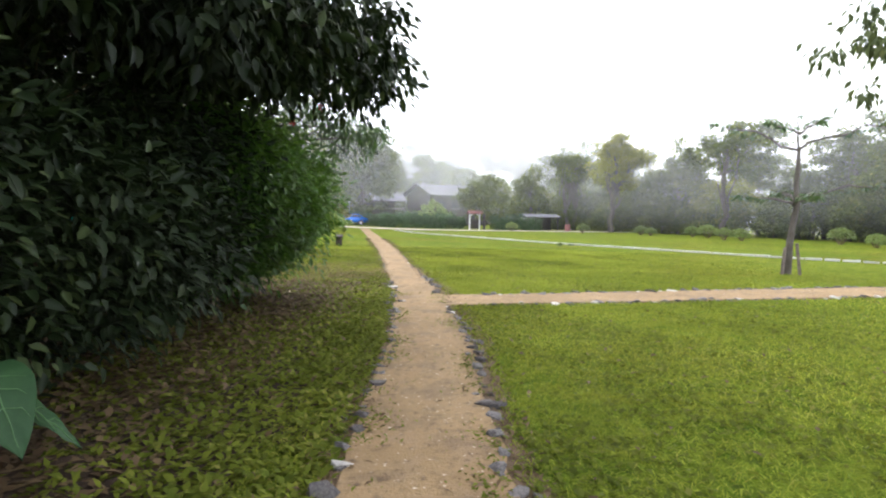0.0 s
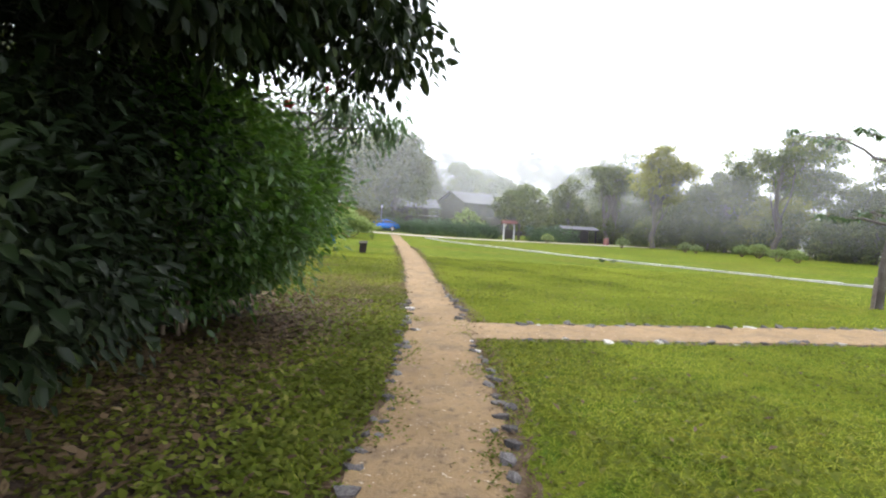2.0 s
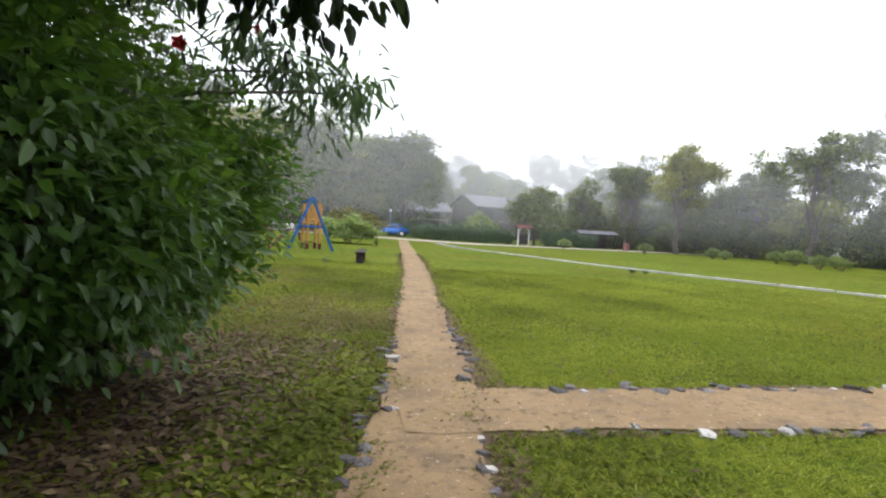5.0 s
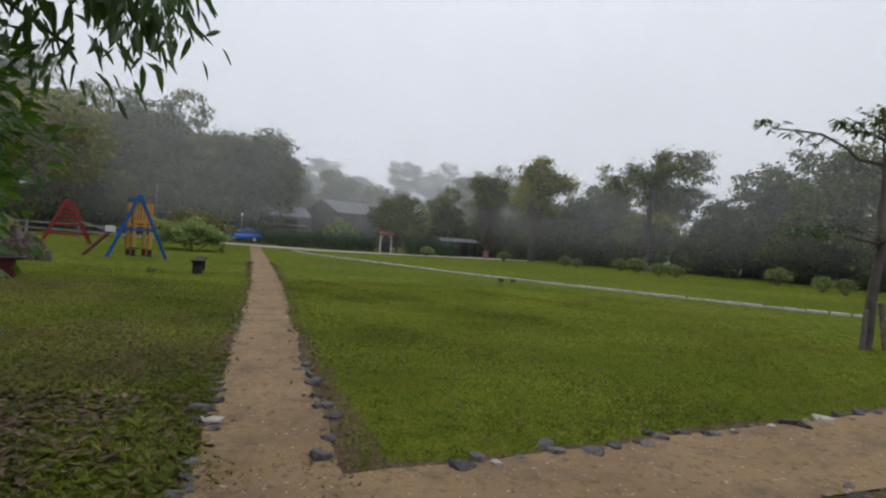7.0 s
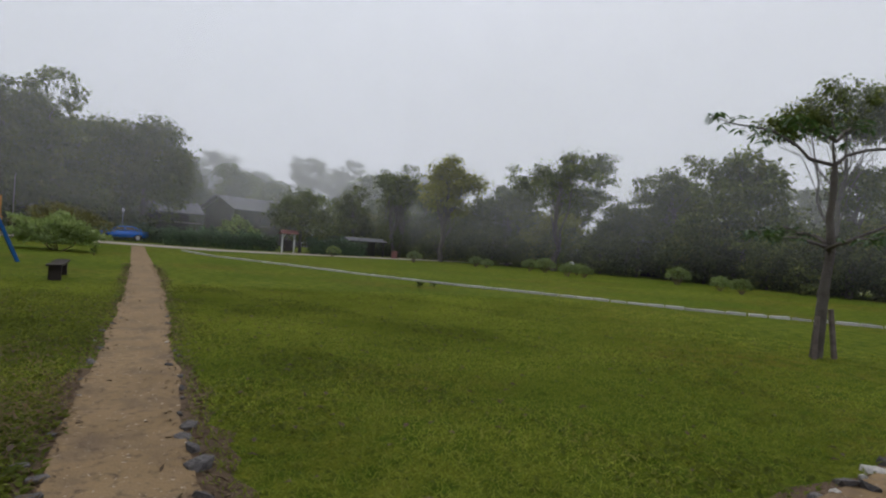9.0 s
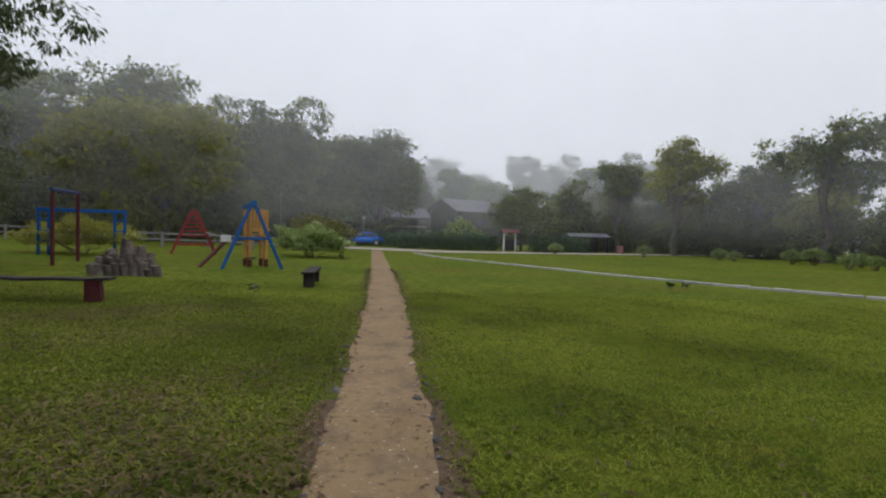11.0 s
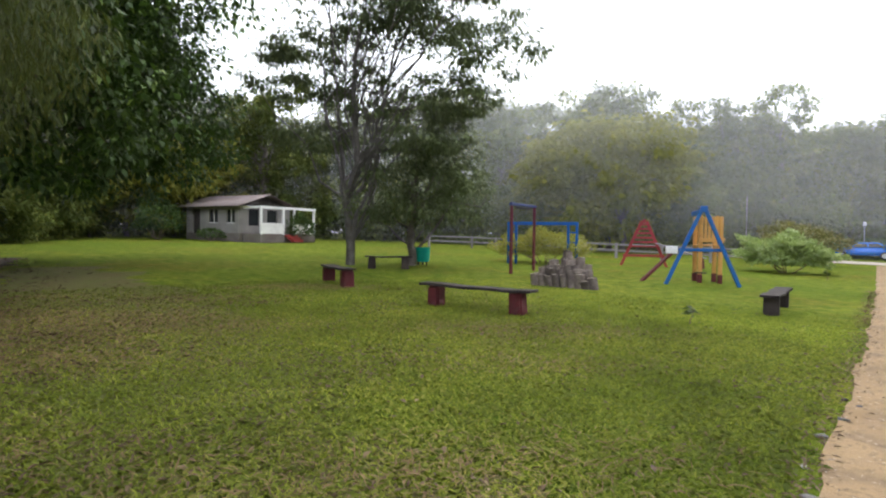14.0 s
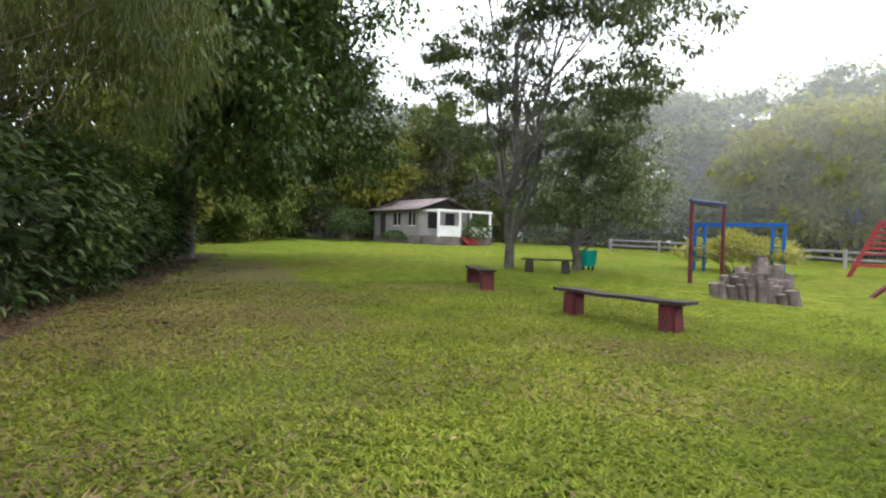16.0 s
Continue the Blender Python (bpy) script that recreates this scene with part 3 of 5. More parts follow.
# soil under the hedges; hedge_bed is widened, its dark tone doubling as overhang shade
strip("hedge_bed", [(-2.91, -4.03), (-2.91, 2.11), (-3.28, 4.95), (-4.02, 8.3), (-4.66, 9.44)], [4.5, 4.5, 4.2, 2.9, 1.8], M_SOIL, "bare brown soil under the shrubs, strewn with fallen leaves, its outer part painting overhang shade", "soil", lift=0.006, ragged=0.22, seed=11)
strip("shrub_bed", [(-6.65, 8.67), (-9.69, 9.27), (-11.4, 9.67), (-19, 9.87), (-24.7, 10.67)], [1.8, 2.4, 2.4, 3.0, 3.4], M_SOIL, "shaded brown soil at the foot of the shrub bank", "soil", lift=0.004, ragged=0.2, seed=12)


# ---- woods, hedges, trees ----
def far_tree(name, label, seed, h, rad, mat, low=0.25, clumps=115, per=56, leaf=(0.36, 0.2), spread=0.72, gap=0.7):
    r = np.random.default_rng(seed)
    crowns = []
    for i in range(9):
        a = r.uniform(0, 6.28)
        d = rad * r.uniform(0.1, 0.62)
        zc = h * (low + 0.2 + (0.66 - low) * (i + r.random()) / 9)
        rr = rad * r.uniform(0.38, 0.62)
        crowns.append((d * np.cos(a), d * np.sin(a), zc, rr, rr, rr * gap))
    return tree(name, label, "tree", 0, 0, crowns, h * 0.72, 0.022 * h, clumps, per, 0.85 * spread, leaf, mat, M_BARK, seed, z=0.0, limbs=22, flat=0.5, shell=0.5)


def place(proto, x, y, size, turn, sink=0.0, squash=1.0):
    return copy_thing(proto, Matrix.LocRotScale((x, y, gz(x, y) - sink), Euler((0, 0, turn)), (size, size, size * squash)))


def dome_tree(name, label, seed, h, rad, mat, clumps, leaf=(0.44, 0.28)):
    """A full, round-headed tree, leafy almost to the ground."""
    crowns = [(0, 0, h * 0.42, rad, rad, h * 0.36), (rad * 0.35, 0, h * 0.68, rad * 0.7, rad * 0.75, h * 0.26), (-rad * 0.35, rad * 0.2, h * 0.62, rad * 0.7, rad * 0.7, h * 0.26),
              (0, -rad * 0.4, h * 0.55, rad * 0.75, rad * 0.6, h * 0.26), (0.1, 0.1, h * 0.82, rad * 0.5, rad * 0.5, h * 0.14)]
    return tree(name, label, "tree", 0, 0, crowns, h * 0.7, 0.02 * h, clumps, 60, 0.85, leaf, mat, M_BARK, seed, z=0.0, limbs=16, flat=0.55, shell=0.6)


woods = [
    far_tree("woodland_tree", "tall woodland tree with a broad uneven green crown in mist", 21, 12, 4.6, M_FOREST),
    far_tree("woodland_tree", "tall woodland tree with a broad uneven green crown in mist", 22, 11, 4.0, M_FOREST, low=0.1),
    far_tree("woodland_tree", "tall woodland tree with a flat spreading crown in mist", 23, 13, 5.6, M_FOREST, low=0.35, gap=0.45),
    dome_tree("woodland_tree", "round-headed yellowish green woodland tree in mist", 24, 9.5, 4.3, M_FOREST_Y, 120),
    far_tree("woodland_tree", "slender open woodland tree with bare lower trunk in mist", 25, 12, 3.2, M_FOREST, low=0.4, clumps=45),
    dome_tree("woodland_tree", "big dense round-headed dark woodland tree", 26, 12.5, 4.4, M_FOREST, 150),
    far_tree("woodland_tree", "tall light green woodland tree with an umbrella crown in mist", 27, 12, 4.4, M_FOREST_Y, low=0.3, gap=0.5),
]
for p_ in woods:
    p_["group"] = "woods round the park"
under = far_tree("understorey_tree", "low dense understorey thicket at the wood's edge", 31, 4.6, 3.4, M_FOREST, low=-0.05, clumps=110, per=50, leaf=(0.32, 0.18), gap=0.75)
under["group"] = "thicket at the wood's edge"
used = set()


def put_tree(k, x, y, size, turn, squash=1.0):
    proto = woods[k] if k >= 0 else under
    if k not in used:
        used.add(k)
        proto.matrix_basis = Matrix.LocRotScale((x, y, gz(x, y)), Euler((0, 0, turn)), (size, size, size * squash))
    else:
        m = Matrix.LocRotScale((x, y, gz(x, y)), Euler((0, 0, turn)), (size, size, size * squash))
        c = copy_thing(proto, m)
        c.matrix_basis = m


def row_of_trees(line, step, kinds, size, jitter, seed):
    r = np.random.default_rng(seed)
    line = np.asarray(line, float)
    s = np.concatenate([[0], np.cumsum(np.linalg.norm(np.diff(line, axis=0), axis=1))])
    for u in np.arange(step * 0.3, s[-1], step):
        x = np.interp(u, s, line[:, 0]) + r.normal(0, jitter)
        y = np.interp(u, s, line[:, 1]) + r.normal(0, jitter)
        k = kinds[r.integers(len(kinds))]
        put_tree(k, x, y, size * r.uniform(0.82, 1.18), r.uniform(0, 6.28), r.uniform(0.9, 1.1))


# west wood behind the playground and the bungalow
row_of_trees([(-30, 6), (-40, 8), (-46, 14)], 4.0, (1, 3), 0.95, 0.8, 141)
row_of_trees([(-27, 8), (-36, 11), (-44, 16)], 2.8, (-1,), 0.9, 0.5, 142)
row_of_trees([(-53.9, 14.9), (-55.6, 29), (-48.4, 41.9), (-37.3, 50.7), (-26.2, 56.5), (-19, 64.3)], 5.2, (0, 2, 1), 1.05, 1.2, 41)
row_of_trees([(-66, 11.2), (-65.5, 35.2), (-55.2, 53), (-41, 63.7), (-28.9, 72.5)], 7, (2, 0), 1.32, 1.5, 42)
row_of_trees([(-47.9, 15.8), (-51.7, 26.9), (-46.5, 36.8), (-37.4, 44.7), (-27.3, 48.5), (-20.2, 56.4)], 4.0, (-1,), 0.95, 0.7, 43)
put_tree(3, -23.8, 47.4, 1.12, 0.4)
put_tree(3, -27.9, 47, 1.05, 2.4)
put_tree(3, -25.8, 49, 1.15, 4.4)
put_tree(0, -21.1, 59.9, 1.1, 0.3)
put_tree(1, -24.6, 57.4, 1.1, 1.9)
put_tree(1, -18.2, 65.3, 1.05, 3.0)
put_tree(5, -12.5, 69.2, 1.02, 1.0)
put_tree(5, -16.9, 70.3, 0.98, 2.0)
put_tree(5, -21.5, 66.4, 0.95, 3.3)
# north side, behind the house
row_of_trees([(-20.4, 98.4), (-6.2, 108.1), (10, 111.9), (22.2, 111.7)], 7.0, (0, 1, 4), 1.08, 2.0, 44)
row_of_trees([(-38, 120.7), (-7.7, 142.2), (17.6, 141.7), (42.9, 129.3)], 7, (0, 1, 4), 1.6, 2.0, 45)
row_of_trees([(-30, 112), (-5, 121), (20, 119), (34, 110)], 5.0, (-1, 1), 1.5, 1.5, 155)
row_of_trees([(-20, 103), (0, 108), (18, 104)], 4.0, (-1,), 1.6, 1.0, 156)
# east wood
row_of_trees([(9.4, 77.9), (18.4, 68.7), (26.4, 57.6), (31.3, 46.5), (34.2, 36.4), (36, 25.4), (38.8, 11.3)], 5.2, (0, 1, 3, 5, 4), 0.62, 1.3, 46)
row_of_trees([(15.7, 89.8), (31.8, 73.5), (43.6, 51.3), (47.4, 33.2), (49.1, 14.2)], 6.5, (0, 2, 4), 0.78, 1.5, 47)
row_of_trees([(10.3, 72.8), (20.4, 63.7), (28.8, 51.5), (31.7, 41.5), (32.6, 32.4), (35, 23.4), (36.8, 11.4)], 3.8, (-1,), 0.8, 0.6, 48)
put_tree(6, 16.5, 62.1, 0.96, 2.1)
put_tree(2, 24.1, 52.3, 0.88, 2.1)
put_tree(1, 32.2, 47.4, 0.94, 4.2)
put_tree(5, 33.0, 40.6, 0.82, 4.2)
put_tree(4, 12.8, 68.6, 0.89, 0.0)
put_tree(4, 13.6, 69.1, 0.88, 2.1)
put_tree(1, 8.5, 71.3, 0.70, 4.2)
put_tree(0, 23.5, 61.5, 0.76, 2.8)

row_of_trees([(-43.9, 13.8), (-49.8, 22.9), (-49.6, 32.9), (-42.4, 42.8), (-32.3, 47.1), (-23.2, 52.4), (-18.1, 62.3)], 3.4, (-1,), 1.25, 0.8, 143)
row_of_trees([(-21, 66.4), (-16.8, 74.3)], 3.0, (-1,), 1.0, 0.6, 144)
row_of_trees([(5.3, 75.9), (15.4, 71.8)], 3.4, (-1,), 0.9, 0.8, 154)
row_of_trees([(-22.4, 100.4), (-2.2, 108.1), (13.9, 103.8), (21.9, 95.7)], 4.5, (-1,), 1.7, 1.0, 145)
row_of_trees([(13.4, 75.8), (23.5, 65.6), (32.4, 52.5), (35.3, 41.4), (37.1, 30.4), (40.9, 11.3)], 3.4, (-1,), 1.0, 0.8, 146)
row_of_trees([(-45.8, 17.8), (-49.4, 40.9), (-35.2, 52.6), (-24.1, 60.4)], 5.0, (1, 3, 1), 0.95, 1.0, 147)
# near hibiscus hedge and what grows over it
shrub_bank("hibiscus_hedge", "dense bright green hibiscus hedge with glossy leaves", "hedge",
           [(-1.85, 5.33), (-1.72, 6.18), (-1.67, 7.69), (-1.95, 8.78), (-3.19, 9.34), (-5.58, 8.87)], 2.75, 1.4, 30000, (0.105, 0.054), M_HEDGE, 51, lean=1.9, foot=0.3, stems=40)
shrub_bank("dark_shrub", "dense glossy dark shrub beside the path, its leaf colour deepened for shade", "shrub",
           [(-1.9, -3.56), (-1.85, 2.21), (-1.81, 3.91), (-1.99, 5.61)], 2.88, 1.5, 27000, (0.11, 0.055), M_SHADELEAF, 50, lean=1.3, stems=40)
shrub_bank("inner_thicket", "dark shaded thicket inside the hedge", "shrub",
           [(-3.1, -4.03), (-3, 2.21), (-3, 4.95), (-3, 7.88), (-3.92, 8.68), (-6.04, 8.3)], 3.06, 1.6, 12000, (0.2, 0.11), M_SHADELEAF, 52, lean=0.2, fine=False, stems=20)
# crowns from 5.4 m up are added unseen, to shade hedge and path
tree("overhanging_tree", "dark broad-leaved tree hanging over the hedge and path, with unseen crowns added for shade", "tree", -4.29, 4.66,
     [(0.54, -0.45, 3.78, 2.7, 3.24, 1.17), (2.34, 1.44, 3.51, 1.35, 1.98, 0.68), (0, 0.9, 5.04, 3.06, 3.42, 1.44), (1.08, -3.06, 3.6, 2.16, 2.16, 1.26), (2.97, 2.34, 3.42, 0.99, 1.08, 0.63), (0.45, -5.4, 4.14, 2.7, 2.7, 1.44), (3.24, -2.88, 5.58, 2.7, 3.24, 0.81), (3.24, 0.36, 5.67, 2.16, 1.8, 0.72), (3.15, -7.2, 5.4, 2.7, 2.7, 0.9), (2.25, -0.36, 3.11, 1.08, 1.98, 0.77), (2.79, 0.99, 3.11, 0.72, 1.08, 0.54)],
     5.0, 0.13, 950, 60, 0.42, (0.15, 0.078), M_SHADELEAF, M_BARK, 53, droop=0.5, limbs=46, fine=True, shell=0.3)
tree("narrow_leaved_tree", "tree with long narrow drooping leaves over the hedge", "tree", -4.48, 7.9,
     [(0.9, 0.36, 3.78, 1.8, 1.08, 0.72), (2.75, 0.99, 2.66, 0.68, 0.5, 0.29), (2.16, 0.72, 2.97, 0.72, 0.54, 0.36), (-0.54, -0.54, 4.68, 2.34, 1.62, 1.26)],
     4.5, 0.09, 215, 34, 0.3, (0.165, 0.04), M_MANGO, M_BARK, 54, droop=0.55, limbs=40, fine=True, shell=0.3)
# north face of the garden block, bamboo and the big dark tree
shrub_bank("shrub_bank", "mixed dark green shrubs with glossy leaves along the lawn", "shrub",
           [(-22.8, 11.27), (-19.47, 10.97), (-13.3, 10.57), (-10.83, 10.47), (-8.93, 9.67), (-7.22, 8.27), (-6.27, 6.07)][::-1], 2.9, 1.5, 22000, (0.17, 0.09), M_SHRUB, 55, lean=0.4, stems=40)
tree("large_dark_tree", "large dense dark tree with heavy low foliage", "tree", -21.4, 11.0,
     [(0.5, 2.8, 4.4, 3.4, 3.4, 2.6), (0, 0.5, 8.0, 5.0, 4.8, 3.4), (0, 2.0, 11.5, 4.2, 4.2, 3.0), (3.8, 1.2, 4.6, 2.8, 2.6, 2.6), (-2.5, 3.6, 7.5, 3.0, 3.0, 3.0), (5, 0.5, 8.0, 3.0, 3.0, 3.0), (0.4, 5.0, 9.5, 3.0, 2.4, 4.0), (-1.0, 5.6, 5.0, 2.6, 2.2, 2.4)],
     11, 0.32, 780, 70, 0.75, (0.24, 0.13), M_SHRUB, M_BARK, 56, droop=0.4, limbs=40, fine=False, shell=0.4)
# added backing: closes sky gaps behind the bamboo, shade put into its leaf colour
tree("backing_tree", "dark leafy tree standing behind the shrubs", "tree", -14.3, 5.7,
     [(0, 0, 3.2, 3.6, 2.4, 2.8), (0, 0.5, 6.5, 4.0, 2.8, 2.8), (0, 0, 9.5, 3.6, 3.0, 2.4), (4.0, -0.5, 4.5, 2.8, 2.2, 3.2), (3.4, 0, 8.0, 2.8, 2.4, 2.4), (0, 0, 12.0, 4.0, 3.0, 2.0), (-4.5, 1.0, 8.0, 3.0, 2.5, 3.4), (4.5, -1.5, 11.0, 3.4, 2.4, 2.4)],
     9, 0.22, 640, 55, 0.75, (0.26, 0.15), M_SHADELEAF, M_BARK, 63, droop=0.4, limbs=30, shell=0.3)
tree("bamboo_clump", "arching yellowish green bamboo drooping over the shrubs", "bamboo", -11.2, 8.1,
     [(0.4, 2.6, 4.0, 2.4, 1.8, 1.5), (0, 1.4, 6.4, 3.0, 2.6, 1.8), (-2.2, 1.6, 4.6, 2.4, 2.2, 2.0), (2.6, 0.8, 5.0, 2.0, 2.0, 2.0), (0.6, 3.2, 5.4, 1.8, 1.4, 1.4)],
     5.0, 0.06, 480, 60, 0.4, (0.19, 0.03), M_BAMBOO, M_TWIG, 57, droop=0.95, limbs=70, fine=False, hang=0.3, shell=0.35, start=0.05, culms=True)
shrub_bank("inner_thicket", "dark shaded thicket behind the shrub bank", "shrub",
           [(-6.17, 5.17), (-9.03, 7.27), (-13.3, 8.27), (-24.7, 9.07)], 3.8, 1.6, 14000, (0.2, 0.11), M_SHADELEAF, 65, lean=0.2, fine=False, stems=14)
# open lawn trees
tree("feathery_tree", "slender tree with forked grey trunk and feathery open crown", "tree", -18.0, 21.15,
     [(0.6, 0.8, 9.2, 3.4, 3.4, 1.8), (3.4, 1.2, 8.4, 2.6, 2.4, 1.2), (-1.6, -0.8, 7.0, 2.2, 2.4, 1.4), (1.8, 1.6, 5.6, 3.0, 2.4, 0.9), (4.8, 2.0, 6.6, 1.8, 1.6, 0.6), (0.2, 0.0, 11, 2.4, 2.4, 1.2), (2.6, 1.4, 4.2, 2.2, 1.6, 0.5), (-1.4, -0.6, 4.6, 1.6, 1.6, 0.6)],
     8.5, 0.15, 380, 64, 0.46, (0.21, 0.075), M_FEATHER, M_BARK_PALE, 58, droop=0.5, limbs=48, flat=0.32, shell=0.3, start=0.2, trunk_lean=(0.3, 0.2), forks=((0.16, (1.5, 0.9, 8.0)), (0.3, (-1.2, -0.6, 7.4)), (0.3, (2.6, 1.4, 6.4))))
tree("small_round_tree", "small dense bushy tree with a short trunk", "tree", -17.08, 23.15,
     [(0.3, 0.4, 2.7, 2.5, 2.4, 1.5), (0.6, 0.6, 4.0, 1.7, 1.7, 1.1), (1.4, 0.8, 2.3, 1.7, 1.6, 0.9), (-0.6, -0.6, 2.2, 1.6, 1.6, 0.8)],
     3.0, 0.15, 170, 46, 0.4, (0.17, 0.085), M_FEATHER, M_BARK, 59, droop=0.4, limbs=20, shell=0.35, start=0.2)
# young trees on the east lawn
def tiered_sapling(x, y, seed):
    r = np.random.default_rng(seed)
    root = thing("young_tiered_tree", x, y, None, 0, "young tree with a few long level branches, tied to stakes", "tree")
    wood = [tube_arrays(limb_points(r, (0, 0, -0.1), (0.12, 0.0, 3.25), 0.02, 8), np.linspace(0.1, 0.042, 8), 9),
            tube_arrays(limb_points(r, (0.12, 0, 3.2), (0.1, 0.05, 4.15), 0.05, 6), np.linspace(0.03, 0.01, 6), 6)]
    tips = []
    for z, a, ln, rise in ((1.85, 164, 1.3, 0.12), (1.85, -12, 2.3, 0.55), (1.9, 70, 1.6, 0.3), (1.8, -100, 1.3, 0.2),
                           (3.2, 160, 2.0, 0.7), (3.2, -10, 2.3, 0.75), (3.6, 20, 0.7, 0.4), (3.6, 150, 0.7, 0.35)):
        ca, sa = math.cos(radians(a)), math.sin(radians(a))
        p0 = np.array([0.035 * z, 0, z])
        p1 = p0 + np.array([ca * ln, sa * ln, rise])
        pts = limb_points(r, p0, p1, 0.06, 7, 0.03)
        wood.append(tube_arrays(pts, np.linspace(0.034, 0.008, 7), 6))
        for t in np.linspace(0.5, 1.0, 5):
            q = p0 + (p1 - p0) * t
            for s in (-1, 1):
                w = q + np.array([-sa * s, ca * s, 0.12]) * r.uniform(0.12, 0.42) * (1.25 - t * 0.6)
                wood.append(tube_arrays([q, (q + w) / 2 + (0, 0, 0.02), w], [0.008, 0.006, 0.004], 4))
                tips += [w]
        tips += [p1, p1 + (0.05 * ca, 0.05 * sa, 0.05)]
    tips += [np.array([0.1, 0.05, 3.6 + 0.16 * i]) + r.normal(0, 0.09, 3) for i in range(4)]
    tips = np.array(tips)
    per = 5
    own = np.repeat(np.arange(len(tips)), per)
    n = len(own)
    ang = r.uniform(0, 6.283, n)
    D = np.stack([np.cos(ang), np.sin(ang), r.uniform(-0.9, 0.1, n)], axis=1)
    L = r.uniform(0.13, 0.22, n)
    V, F = leaf_arrays(tips[own] + r.normal(0, 0.02, (n, 3)), D, np.tile([0, 0, 1.0], (n, 1)) + r.normal(0, 0.2, (n, 3)), L, L * 0.3, fine=True)
    wv, wf = join_arrays(*wood)
    child("trunk", mesh_of("sapling_trunk", wv, wf, M_BARK, True), root)
    child("crown", mesh_of("sapling_crown", V, F, M_MANGO), root)


tiered_sapling(8.7, 14.2, 61)
tree("slim_tree", "slim forked tree with a dark leafy top at the wood's edge", "tree", 29.7, 31.4, [(0.6, -0.6, 10.6, 3.2, 3.2, 1.5), (2.2, -1.6, 10.0, 2.6, 2.6, 1.1), (-1.6, 1.0, 9.8, 1.8, 1.8, 0.9)], 9.6, 0.16,
     150, 52, 0.6, (0.3, 0.14), M_FOREST, M_BARK, 62, limbs=30, shell=0.3, trunk_lean=(0.8, -0.3), start=0.55, forks=((0.4, (-0.8, 0.6, 9.4)),))
tree("lawn_tree", "leafy tree at the east side of the lawn with drooping branches", "tree", 8.3, 4.0, [(-3.1, 2.1, 3.5, 0.75, 0.75, 0.75), (-1.2, 1.0, 4.4, 1.8, 1.6, 1.0), (0, 0, 5.4, 2.4, 2.4, 1.4)], 4.8, 0.12,
     130, 46, 0.3, (0.12, 0.055), M_FEATHER, M_BARK, 64, limbs=40, shell=0.3, droop=0.7)


# ---- mist, painted with see-through sheets ----
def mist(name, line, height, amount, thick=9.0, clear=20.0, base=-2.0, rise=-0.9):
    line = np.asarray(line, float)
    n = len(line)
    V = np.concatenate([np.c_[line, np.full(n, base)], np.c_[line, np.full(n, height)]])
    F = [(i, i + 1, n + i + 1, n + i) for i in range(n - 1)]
    ob = new(name, mesh_of(name, V, F, mist_sheet_mat(name, amount, thick, clear, rise)))
    tagged(ob, "see-through white sheet painting morning mist before the woods", "mist", kind="stuff")


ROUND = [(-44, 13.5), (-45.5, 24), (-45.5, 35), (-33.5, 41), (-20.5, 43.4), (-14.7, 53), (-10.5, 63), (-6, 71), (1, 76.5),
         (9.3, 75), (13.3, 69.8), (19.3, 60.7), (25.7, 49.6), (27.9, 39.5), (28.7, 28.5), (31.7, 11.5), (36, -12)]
mist("mist_sheet", ROUND, 62, 0.155, 8, 58, rise=4.5)
mist("mist_sheet", [(-95, 5), (-88, 35), (-59, 61), (-29, 94), (1.6, 101), (28, 86), (38, 63), (43, 39), (45, 14), (46, -20)], 95, 0.22, 14, 90)
mist("mist_sheet", [(-130, 10), (-119, 62), (-48, 121), (2, 128), (43, 119), (72.5, 69), (76, -30)], 130, 0.36, 22, 125)
# sheet across the far end of the lawn, painting depth haze
mist("mist_sheet", [(-62, 44), (-34, 47), (-20, 50.4), (-7.3, 49), (12.9, 49), (27, 46.5), (40, 42), (80, 20)], 62, 0.085, 5, 58, rise=3.4)


